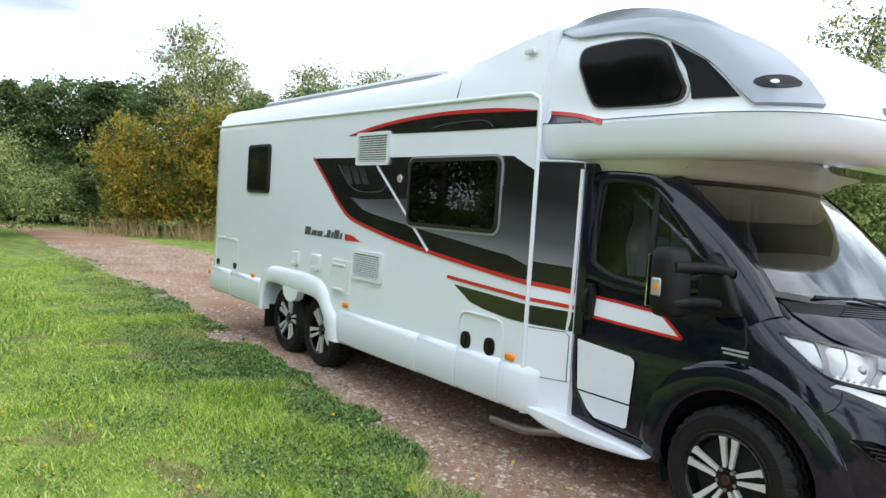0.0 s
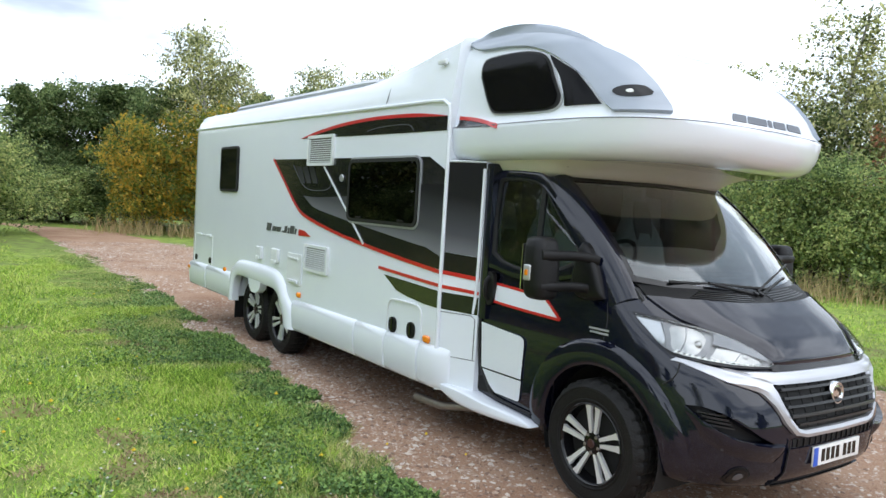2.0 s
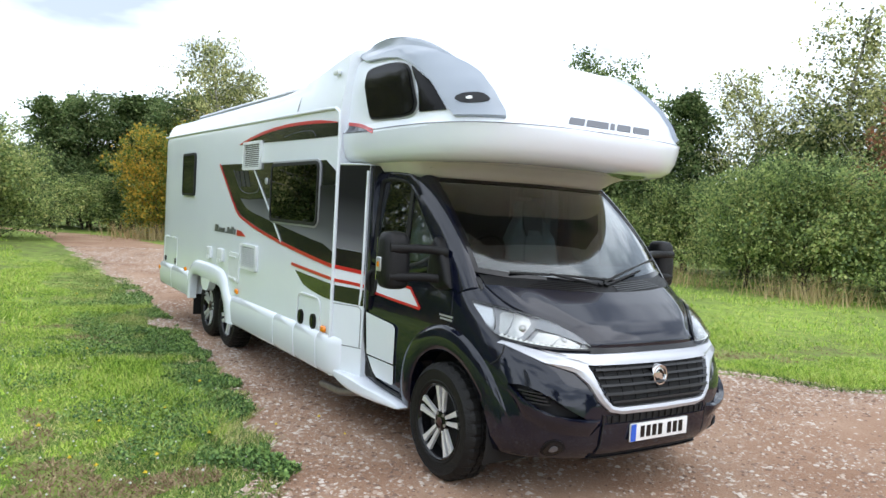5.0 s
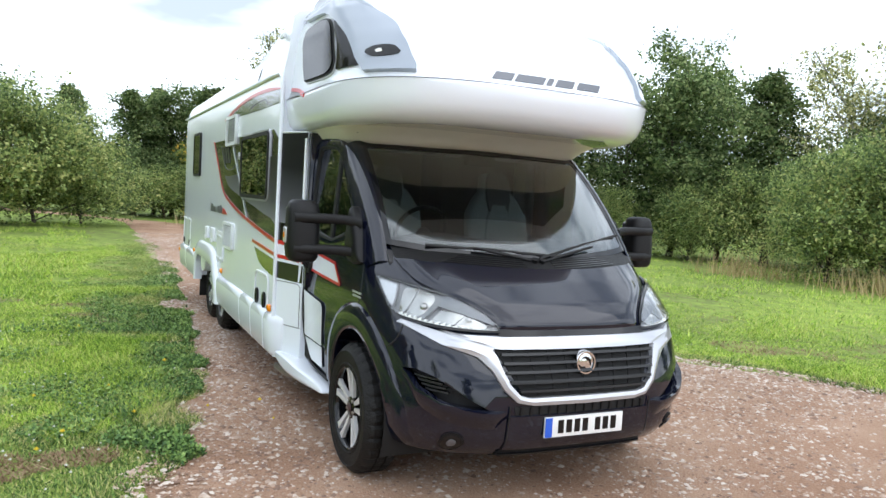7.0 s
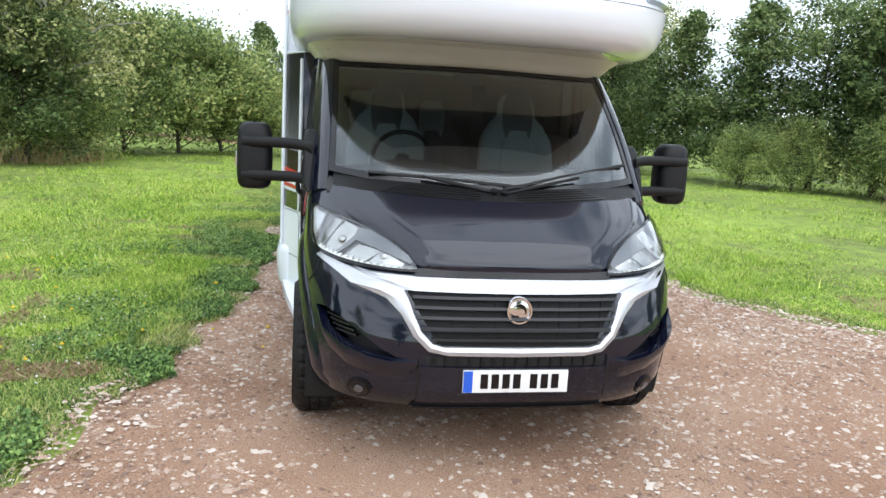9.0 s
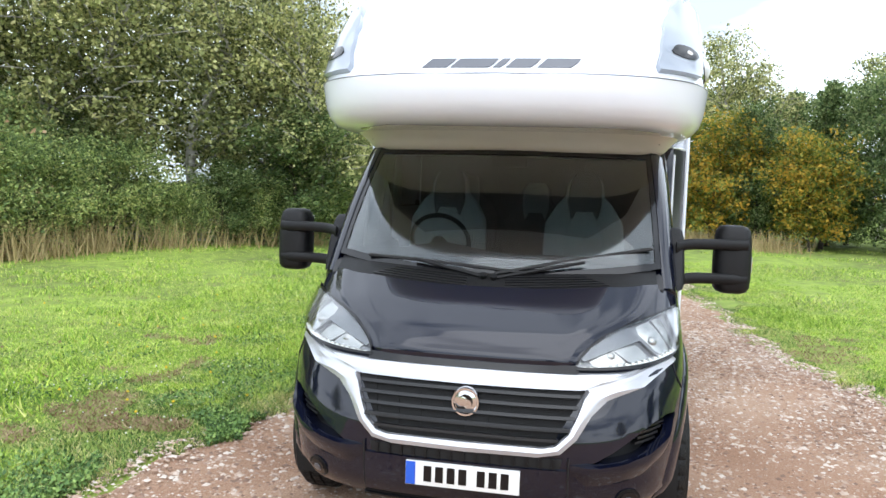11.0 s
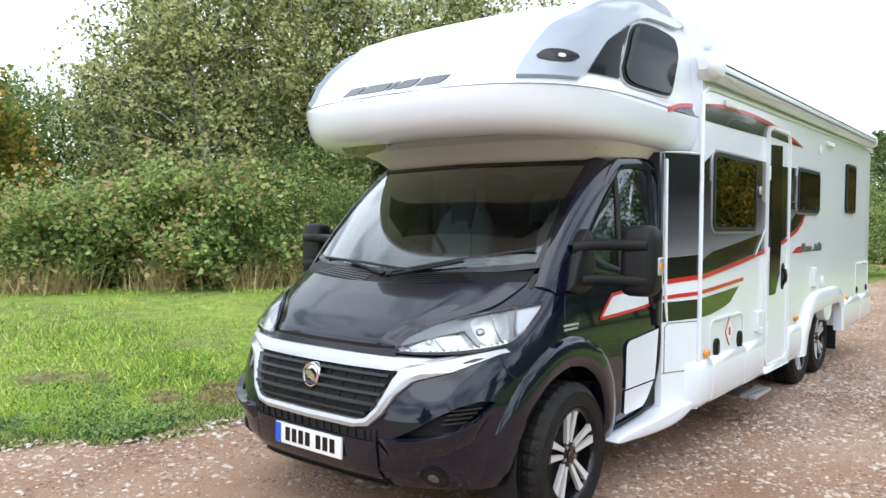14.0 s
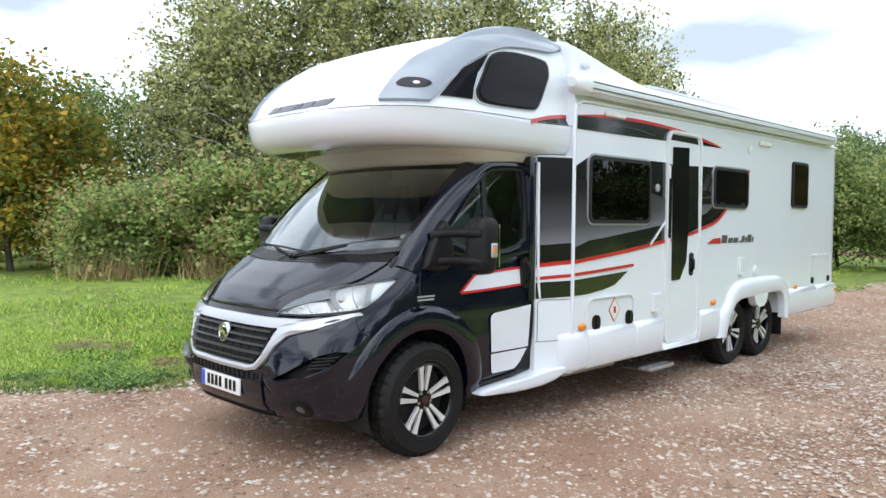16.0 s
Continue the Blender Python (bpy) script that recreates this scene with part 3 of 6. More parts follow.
def lamp(s):
    low = spline([(0.478, 0.988), (0.62, 0.990), (0.76, 0.998), (0.87, 1.014), (0.935, 1.038), (0.955, 1.085)], 24)
    top = spline([(0.484, 0.999), (0.528, 1.048), (0.605, 1.100), (0.72, 1.146), (0.85, 1.183), (0.957, 1.213)], 24)
    hl = new("headlamp")
    hl.parent = van
    hl["label"] = "clear swept-back headlamp with chrome reflectors"
    mir = [(y * s, z) for y, z in low], [(y * s, z) for y, z in top]
    skin_patch("bezel", *mir, CAB, 0.005, LAMPB, 1, hl, 26, 5, front=True)
    mid = lambda a, b: ([(y * s, z) for y, z in [(l[0] + (t[0] - l[0]) * a, l[1] + (t[1] - l[1]) * a) for l, t in zip(low, top)]], [(y * s, z) for y, z in [(l[0] + (t[0] - l[0]) * b, l[1] + (t[1] - l[1]) * b) for l, t in zip(low, top)]])
    lo, hi = mid(0.10, 0.95)
    skin_patch("reflector", lo[3:13], hi[3:13], CAB, 0.012, LAMPC, 1, hl, 16, 5, front=True, lift=lambda u, f: 0.008 - 0.04 * (u - 0.5) ** 2 - 0.03 * (f - 0.5) ** 2)
    skin_patch("reflector", lo[14:20], hi[14:20], CAB, 0.012, LAMPC, 1, hl, 14, 5, front=True, lift=lambda u, f: 0.008 - 0.05 * (u - 0.5) ** 2 - 0.03 * (f - 0.5) ** 2)
    # grey sheet paints the upper reflectors darker; not a separate lamp part
    lo4, hi4 = mid(0.60, 0.97)
    skin_patch("upper_shade", lo4[2:14], hi4[2:14], CAB, 0.024, GREYD, 1, hl, 20, 3, front=True, thick=0.008)
    lo2, hi2 = mid(0.12, 0.9)
    skin_patch("indicator", lo2[20:], hi2[20:], CAB, 0.012, TRIMS, 1, hl, 8, 4, front=True)
    lo3, hi3 = mid(0.02, 0.12)
    for i in range(1, 18):
        skin_patch("daytime_led", lo3[i:i + 2], [(a + (b - a) * 0.6, c) for (a, c), (b, _) in ((hi3[i], hi3[i + 1]), (hi3[i + 1], hi3[i]))], CAB, 0.018, PLATE, 1, hl, 2, 1, front=True)
    for u in (0.33, 0.66):
        i = int(u * 23)
        y, z = (low[i][0] + top[i][0]) / 2, (low[i][1] + top[i][1]) / 2
        bm = bmesh.new()
        bmesh.ops.create_uvsphere(bm, u_segments=16, v_segments=8, radius=0.026)
        for v in bm.verts:
            v.co += Vector((nose_x(CAB, y, z) + 0.004, y * s, z))
        part("bulb_lens", bm, LAMPC, hl)
    for i in (8, 13, 17, 20):
        p0, p1 = (lo[i], hi[i])
        skin_patch("divider", [(p0[0] - 0.002, p0[1]), (p0[0] + 0.003, p0[1])], [(p1[0] - 0.006 * s, p1[1]), (p1[0] - 0.006 * s + 0.004, p1[1])], CAB, 0.022, LAMPB, 1, hl, 3, 5, front=True, thick=0.02)
    skin_patch("lens", *mir, CAB, 0.03, LENS, 1, hl, 28, 6, front=True, thick=0.004).visible_shadow = False
    skin_patch("lamp_seal", [(y * s, z - 0.010) for y, z in low], [(y * s, z + 0.002) for y, z in low], CAB, 0.017, BLACKG, 1, hl, 26, 1, front=True)
    skin_patch("lamp_seal", [(y * s, z - 0.002) for y, z in top], [(y * s, z + 0.012) for y, z in top], CAB, 0.017, BLACKG, 1, hl, 26, 1, front=True)


both(lamp)

OUT_G = [(0, 0.968), (0.25, 0.968), (0.47, 0.968), (0.70, 0.975), (0.93, 1.018), (0.95, 1.000), (0.80, 0.918), (0.63, 0.866), (0.56, 0.80), (0.50, 0.70), (0.43, 0.635), (0.33, 0.617), (0, 0.613)]
IN_G = [(0, 0.898), (0.25, 0.90), (0.43, 0.902), (0.49, 0.902), (0.508, 0.902), (0.516, 0.896), (0.52, 0.888), (0.518, 0.872), (0.495, 0.80), (0.46, 0.725), (0.41, 0.675), (0.36, 0.662), (0, 0.66)]
bm = bmesh.new()
half_o, half_i = OUT_G, IN_G
loop_o = half_o + [(-y, z) for y, z in half_o[-2:0:-1]]
loop_i = half_i + [(-y, z) for y, z in half_i[-2:0:-1]]
k = len(loop_o)
gl = []
for f, o in ((0, 0.0), (0.04, 0.022), (0.5, 0.032), (0.93, 0.026), (1.0, -0.01)):
    row = []
    for (y0, z0), (y1, z1) in zip(loop_o, loop_i):
        y, z = y0 + (y1 - y0) * f, z0 + (z1 - z0) * f
        row.append((nose_x(CAB, y, z) + o, y, z))
    gl.append(row)
rings(bm, gl, cap=False)
bmesh.ops.subdivide_edges(bm, edges=bm.edges, cuts=1, use_grid_fill=True, smooth=0.3)
part("grille_surround", bm, TRIMS, van, "bright satin silver grille surround", smooth=35)

grille = new("radiator_grille")
grille.parent = van
grille["label"] = "gloss black grille with horizontal slats"
skin_patch("grille_back", [(-0.38, 0.655), (0.38, 0.655)], [(-0.53, 0.905), (0.53, 0.905)], CAB, 0.004, DARK, 1, grille, 30, 6, front=True)
for i in range(5):
    z = 0.694 + i * 0.045
    wy = float(np.interp(z, [0.66, 0.72, 0.80, 0.90], [0.36, 0.455, 0.49, 0.505]))
    skin_patch("slat", [(-wy, z - 0.009), (wy, z - 0.009)], [(-wy, z + 0.005), (wy, z + 0.005)], CAB, 0.034, SLAT, 1, grille, 30, 2, front=True, thick=0.022)
for i in range(-4, 5):
    y = i * 0.1
    skin_patch("rib", [(y - 0.003, 0.668), (y + 0.003, 0.668)], [(y * 1.1 - 0.003, 0.895), (y * 1.1 + 0.003, 0.895)], CAB, 0.008, DARK, 1, grille, 3, 6, front=True)


def disc_x(bm, prof, c, tilt=0.0, seg=32):
    loops = []
    for r, d in prof:
        loops.append([(c[0] + d + tilt * r * math.sin(2 * math.pi * k / seg), c[1] + r * math.cos(2 * math.pi * k / seg), c[2] + r * math.sin(2 * math.pi * k / seg)) for k in range(seg)])
    rings(bm, loops, cap=False)
    bm.faces.new(bm.verts[-seg:])


badge = new("front_badge")
badge.parent = van
badge["label"] = "round chrome badge"
bm = bmesh.new()
BADGE = (0.905, 0, 0.832)
disc_x(bm, [(0.066, 0.0), (0.066, 0.024), (0.062, 0.033), (0.054, 0.033), (0.050, 0.024), (0.02, 0.028)], BADGE, -0.08)
part("disc", bm, CHROME, badge)
for r0, r1, a0, a1 in ((0.012, 0.034, -30, 150), (0.020, 0.046, 190, 310)):
    bm = bmesh.new()
    arc = [radians(a0 + (a1 - a0) * k / 14) for k in range(15)]
    lp = [(r1, q) for q in arc] + [(r0 + (r1 - r0) * abs(k - 7) / 7, arc[k]) for k in range(13, 0, -1)]
    prism(bm, [(BADGE[0] + 0.031 - 0.08 * r * math.sin(q), r * math.cos(q), BADGE[2] + r * math.sin(q)) for r, q in lp], (0.008, 0, 0))
    part("emblem_curve", bm, BLACKG, badge, smooth=0)

# lower bumper
skin_patch("bumper_intake", [(-0.43, 0.565), (0.43, 0.565)], [(-0.44, 0.612), (0.44, 0.612)], CAB, 0.004, DARK, 1, n=30, m=3, front=True)
for i in range(15):
    y = -0.40 + i * 0.8 / 14
    skin_patch("intake_rib", [(y - 0.006, 0.567), (y + 0.006, 0.567)], [(y - 0.006, 0.61), (y + 0.006, 0.61)], CAB, 0.014, BLACKP, 1, n=3, m=1, front=True)
skin_patch("bumper_panel", [(-0.47, 0.37), (0.47, 0.37)], [(-0.46, 0.56), (0.46, 0.56)], CAB, 0.012, NAVY, 1, n=36, m=5, front=True, label="centre bumper panel")
skin_patch("lower_intake", [(-0.50, 0.315), (0.50, 0.315)], [(-0.47, 0.362), (0.47, 0.362)], CAB, 0.006, BLACKP, 1, n=30, m=3, front=True)
skin_patch("lower_intake_bar", [(-0.48, 0.336), (0.48, 0.336)], [(-0.48, 0.343), (0.48, 0.343)], CAB, 0.018, BLACKG, 1, n=30, m=1, front=True)


def corner(s):
    low = [(0.47, 0.588), (0.60, 0.591), (0.70, 0.602), (0.80, 0.630), (0.89, 0.690), (0.945, 0.768)]
    top = [(0.52, 0.600), (0.60, 0.655), (0.70, 0.700), (0.80, 0.755), (0.88, 0.790), (0.96, 0.80)]
    skin_patch("side_intake", [(y * s, z - 0.02) for y, z in low], [(y * s, z + 0.02) for y, z in top], CAB, -0.07, BLACKP, 1, n=20, m=4, front=True, label="black corner air intake")
    lip = [(y * s, z - 0.002) for y, z in low]
    skin_patch("bumper_crease", [(y, z - 0.10) for y, z in lip], lip, CAB, 0.040, NAVY, 1, n=30, m=10, front=True, thick=0.05, lift=lambda u, f: -0.040 * (1 - f) ** 1.3 - 0.006 * f ** 6 - 0.03 * step((u - 0.8) / 0.2) - 0.03 * step((0.15 - u) / 0.15))
    for i in range(4):
        z = 0.668 + i * 0.022
        ya, yb = 0.775 + 0.012 * i, 0.875 + 0.014 * i
        skin_patch("intake_slat", [(ya * s, z - 0.006), (yb * s, z + 0.004)], [(ya * s, z + 0.004), (yb * s, z + 0.014)], CAB, -0.030, SLAT, 1, n=8, m=1, front=True, thick=0.03)
    for r, o, m_ in ((0.056, 0.006, BLACKP), (0.043, 0.009, BLACKG), (0.02, 0.012, GREYD)):
        half = [math.pi * (1 + k / 12) for k in range(13)]
        skin_patch("fog_lamp", [((0.735 + r * math.cos(q)) * s, 0.41 + r * math.sin(q)) for q in half], [((0.735 + r * math.cos(q)) * s, 0.41 - r * math.sin(q)) for q in half], CAB, o, m_, 1, n=17, m=4, front=True)
    bm = bmesh.new()
    tube(bm, [(nose_x(CAB, 0.468, zz) + 0.011, 0.468 * s, zz) for zz in np.linspace(0.37, 0.615, 8)], 0.004, 5)
    part("panel_gap", bm, SEAL, van)
    # seam between wing and bumper
    pts = [(0.93, 0.985), (0.945, 0.94), (0.965, 0.90), (0.985, 0.86)]
    bm = bmesh.new()
    tube(bm, [(nose_x(CAB, yy, zz) + 0.001, yy * s, zz) for yy, zz in pts], 0.004, 5)
    part("panel_gap", bm, SEAL, van)


both(corner)

# number plate with its characters as plain bars
plate = new("number_plate")
plate.parent = van
plate["label"] = "white number plate with blue strip"
px = nose_x(CAB, 0.0, 0.49) + 0.016
bm = bmesh.new()
box(bm, (px, -0.26, 0.437), (px + 0.012, 0.26, 0.548), 0.003)
part("plate", bm, PLATE, plate)
bm = bmesh.new()
box(bm, (px + 0.009, -0.258, 0.440), (px + 0.0145, -0.214, 0.545))
part("blue_strip", bm, BLUE, plate)
for i in range(7):
    y = -0.175 + i * 0.0535 + (0.03 if i > 3 else 0)
    bm = bmesh.new()
    box(bm, (px + 0.009, y, 0.458), (px + 0.0145, y + 0.036, 0.530))
    part("character_bar", bm, BLACKG, plate)


# --- windscreen and cab frame ---
def ws(u, f):
    """u from -1 to 1 across, f from the base to the top."""
    yb, yt = 0.90, 0.86
    y = u * (yb + (yt - yb) * f)
    xb, zb = 0.35 - 0.21 * u * u - 0.05 * u ** 6, 1.330 + 0.070 * u * u
    xt, zt = -0.455 - 0.12 * u * u, 2.045 - 0.012 * u * u
    b = 0.035 * 4 * f * (1 - f)
    return Vector((xb + (xt - xb) * f + b * 0.7, y, zb + (zt - zb) * f + b * 0.7))


def ws_patch(u0, u1, f0, f1, off, th, n=24, m=12):
    bm = bmesh.new()
    A, B = [], []
    for j in range(m + 1):
        ra, rb = [], []
        for i in range(n + 1):
            u, f = u0 + (u1 - u0) * i / n, f0 + (f1 - f0) * j / m
            p = ws(u, f)
            nrm = (ws(u, f + 0.01) - ws(u, f - 0.01)).cross(ws(u + 0.01, f) - ws(u - 0.01, f)).normalized()
            if nrm.x < 0:
                nrm = -nrm
            ra.append(bm.verts.new(p + nrm * off))
            rb.append(bm.verts.new(p + nrm * (off - th)))
        A.append(ra)
        B.append(rb)
    for j in range(m):
        for i in range(n):
            bm.faces.new((A[j][i], A[j][i + 1], A[j + 1][i + 1], A[j + 1][i]))
            bm.faces.new((B[j][i], B[j + 1][i], B[j + 1][i + 1], B[j][i + 1]))
    for j in range(m):
        bm.faces.new((A[j][0], A[j + 1][0], B[j + 1][0], B[j][0]))
        bm.faces.new((A[j][n], B[j][n], B[j + 1][n], A[j + 1][n]))
    for i in range(n):
        bm.faces.new((A[0][i], B[0][i], B[0][i + 1], A[0][i + 1]))
        bm.faces.new((A[m][i], A[m][i + 1], B[m][i + 1], B[m][i]))
    return bm


screen = new("windscreen")
screen.parent = van
screen["label"] = "large raked windscreen reflecting the pale sky"
pane = part("pane", ws_patch(-0.985, 0.985, 0.0, 0.975, 0.0, 0.004, 30, 14), GLASS, screen, smooth=80)
pane.visible_shadow = False
for a in ((-1.0, -0.955, 0.0, 1.0), (0.955, 1.0, 0.0, 1.0), (-0.955, 0.955, 0.935, 1.0), (-0.955, 0.955, 0.0, 0.045)):
    part("black_border", ws_patch(*a, 0.004, 0.012, 24, 12), BLACKG, screen, smooth=80)
bm = bmesh.new()
box(bm, (-0.50, -0.11, 1.93), (-0.42, 0.11, 2.03), 0.02)
part("sensor_housing", bm, BLACKP, screen)
part("tint_label", ws_patch(-0.86, -0.72, 0.93, 0.95, -0.008, 0.002, 4, 2), WHITE_P, screen)


def pillar(s):
    bm = bmesh.new()
    loops = []
    for k in range(21):
        f = -0.14 + 1.14 * k / 20
        a = ws(1.0, f)
        x1, y1 = a.x - 0.13 + 0.03 * f, 0.985 - 0.03 * f
        p0, p1, p2 = Vector((a.x + 0.010, a.y - 0.008, a.z + 0.007)), Vector((a.x - 0.015, a.y + 0.065 - 0.01 * f, a.z + 0.022)), Vector((x1, y1 + 0.004, a.z - 0.065))
        arc = [p0 * (1 - q) ** 2 + p1 * 2 * q * (1 - q) + p2 * q * q for q in (i / 8 for i in range(9))]
        arc += [p2 + Vector((-0.02, -0.06, 0)), Vector((a.x - 0.02, a.y - 0.03, a.z - 0.03))]
        loops.append([Vector((p.x, p.y * s, p.z)) for p in arc])
    rings(bm, loops)
    part("windscreen_pillar", bm, NAVY, van, "blue-black windscreen pillar", smooth=70)


both(pillar)
bm = bmesh.new()
rings(bm, [[tuple(ws(u, 1.0) + Vector((dx, 0, dz))) for dx, dz in ((0.012, -0.005), (0.0, 0.03), (-0.12, 0.05), (-0.12, -0.03))] for u in np.linspace(-1, 1, 21)])
part("screen_header", bm, NAVY, van)
ys = np.linspace(-0.86, 0.86, 31)
skin_patch("scuttle", [(y, 1.258 + 0.060 * (y / 0.86) ** 2) for y in ys], [(y, 1.345 + 0.060 * (y / 0.86) ** 2) for y in ys], CAB, 0.010, BLACKP, 1, n=40, m=5, front=True, label="black plastic scuttle panel below the windscreen", thick=0.03)
for sg in (1, -1):
    for k in range(5):
        z = 1.283 + k * 0.011
        ya, yb = 0.10 * sg, (0.62 - 0.03 * k) * sg
        skin_patch("scuttle_vent", [(ya, z), (yb, z + 0.055 * (yb / 0.86) ** 2)], [(ya, z + 0.005), (yb, z + 0.005 + 0.055 * (yb / 0.86) ** 2)], CAB, 0.015, SLAT, 1, n=16, m=1, front=True)


def wiper(piv, tip, mid):
    w = new("wiper")
    w.parent = van
    w["label"] = "black windscreen wiper"
    bm = bmesh.new()
    tube(bm, [piv, mid], 0.012, 8, 0.008)
    part("arm", bm, BLACKP, w)
    bm = bmesh.new()
    a, b = Vector(tip[0]), Vector(tip[1])
    tube(bm, [a, (a + b) / 2 + Vector((0.006, 0, 0.006)), b], 0.009, 6)
    part("blade", bm, SEAL, w)
    bm = bmesh.new()
    tube(bm, [Vector(piv) - Vector((0.01, 0, 0.02)), Vector(piv) + Vector((0.01, 0, 0.015))], 0.02, 10)
    part("pivot", bm, BLACKP, w)


def on_ws(u, f, o=0.02):
    p = ws(u, f)
    return p + Vector((o * 0.7, 0, o * 0.7))


wiper(tuple(on_ws(-0.02, -0.01)), (tuple(on_ws(-0.76, 0.03)), tuple(on_ws(0.22, 0.02))), tuple(on_ws(-0.45, 0.05, 0.03)))
wiper(tuple(on_ws(0.04, -0.015)), (tuple(on_ws(0.04, 0.012)), tuple(on_ws(0.94, 0.13))), tuple(on_ws(0.55, 0.07, 0.03)))

# --- cab doors ---
DOOR_O = [(-1.175, 1.36), (-1.18, 1.75), (-1.17, 2.04), (-1.11, 2.065), (-0.90, 2.065), (-0.71, 2.05), (-0.60, 1.985), (-0.44, 1.83), (-0.28, 1.65), (-0.14, 1.49), (-0.08, 1.41), (-0.35, 1.36), (-0.62, 1.30), (-0.88, 1.32), (-1.05, 1.36)]
DOOR_I = [(-1.06, 1.47), (-1.098, 1.75), (-1.09, 1.975), (-1.065, 2.0), (-0.90, 2.0), (-0.73, 1.985), (-0.64, 1.93), (-0.49, 1.77), (-0.35, 1.62), (-0.24, 1.515), (-0.235, 1.495), (-0.42, 1.415), (-0.63, 1.365), (-0.86, 1.39), (-0.98, 1.42)]


def wy(x, z):
    return 0.985 + 0.045 * max(0.0, min(1.0, (-0.35 - x) / 0.7)) - max(0, z - 1.35) * 0.095


def cab_door(s):
    d = new("cab_door")
    d.parent = van
    d["label"] = "blue-black cab door with tinted window"
    O, I = resample(DOOR_O, 60, True), resample(DOOR_I, 60, True)
    bm = bmesh.new()
    L = []
    for lp, o in ((O, -0.05), (O, 0.004), ([(a * 0.5 + c * 0.5, b * 0.5 + e * 0.5) for (a, b), (c, e) in zip(O, I)], 0.014), (I, 0.006), (I, -0.05)):
        L.append([(x, (wy(x, z) + o) * s, z) for x, z in lp])
    rings(bm, L, cap=False)
    part("window_surround", bm, NAVY, d)
    bm = bmesh.new()
    L = []
    for f, o in ((-0.04, 0.009), (0.0, 0.010), (0.03, 0.004), (0.03, -0.02)):
        L.append([(x + (-0.66 - x) * f, (wy(x, z) + o) * s, z + (1.68 - z) * f) for x, z in I])
    rings(bm, L, cap=False)
    part("window_seal", bm, SEAL, d)
    bm = bmesh.new()
    f1 = [bm.verts.new((x, (wy(x, z) - 0.006) * s, z)) for x, z in I]
    f2 = [bm.verts.new((x, (wy(x, z) - 0.010) * s, z)) for x, z in I]
    bm.faces.new(f1)
    bm.faces.new(f2[::-1])
    g = part("window_pane", bm, GLASS, d, smooth=0)
    g.visible_shadow = False
    bm = bmesh.new()
    prism(bm, [(x, (wy(x, z) + 0.004) * s, z) for x, z in ((-0.66, 1.36), (-0.62, 1.37), (-0.635, 1.93), (-0.675, 1.955))], (0, 0.02 * s, 0))
    part("window_divider", bm, SEAL, d)
    # outline of the door below the window
    gap = [(-1.160, 1.42), (-1.160, 1.2), (-1.158, 0.95), (-1.14, 0.66), (-1.07, 0.52), (-1.02, 0.45), (-0.9, 0.425), (-0.6, 0.405)]
    bm = bmesh.new()
    tube(bm, [(x, (side_y(CAB, x, z) + 0.010) * s, z) for x, z in spline(gap, 30)], 0.010, 6)
    part("door_seal", bm, SEAL, d)
    gap = [(-0.08, 1.41), (0.0, 1.30), (0.035, 1.15), (0.02, 0.98)]
    bm = bmesh.new()
    tube(bm, [(x, (side_y(CAB, x, z) + 0.0) * s, z) for x, z in gap], 0.004, 5)
    part("door_gap", bm, SEAL, d)
    bm = bmesh.new()
    plate_y(bm, rr(-1.135, -1.035, 1.09, 1.33, 0.045), 1.0, 1.034, s)
    part("handle_recess", bm, SEAL, d)
    bm = bmesh.new()
    tube(bm, [(-1.085, 1.03 * s, 1.13), (-1.085, 1.060 * s, 1.16), (-1.085, 1.064 * s, 1.21), (-1.085, 1.060 * s, 1.26), (-1.085, 1.03 * s, 1.29)], 0.017, 8)
    part("door_handle", bm, BLACKP, d, "black pull handle")


both(cab_door)


def door_graphics(s):
    decal("door_panel_decal", [(-1.135, 0.957), (-0.70, 0.925), (-0.665, 0.905), (-0.66, 0.87), (-0.69, 0.628), (-1.12, 0.628)], WHITE, s, 0.016, "white lower door panel")
    decal("door_panel_decal", [(-1.115, 0.615), (-0.692, 0.615), (-0.715, 0.475), (-0.735, 0.462), (-0.98, 0.468), (-1.04, 0.51)], WHITE, s, 0.012)
    decal("door_stripe", [(-1.17, 1.246), (-0.53, 1.212), (-0.375, 1.10), (-0.55, 1.103), (-1.17, 1.131)], WHITE, s, 0.004, "white door stripe with red edge")
    stripe("red_line", [(-1.17, 1.254), (-0.85, 1.238), (-0.52, 1.218)], 0.018, RED, s, 0.007)
    stripe("red_line", [(-0.53, 1.223), (-0.45, 1.165), (-0.355, 1.093)], 0.018, RED, s, 0.007)
    stripe("red_line", [(-1.17, 1.126), (-0.80, 1.107), (-0.36, 1.092)], 0.018, RED, s, 0.007)
    for k in range(2):
        decal("model_badge", [(-0.10 + 0.012 * k, 1.098 - 0.022 * k), (0.06, 1.098 - 0.022 * k), (0.06, 1.086 - 0.022 * k), (-0.10 + 0.012 * k, 1.086 - 0.022 * k)], TRIMS, s, 0.006, "small silver badge bar")


both(door_graphics)


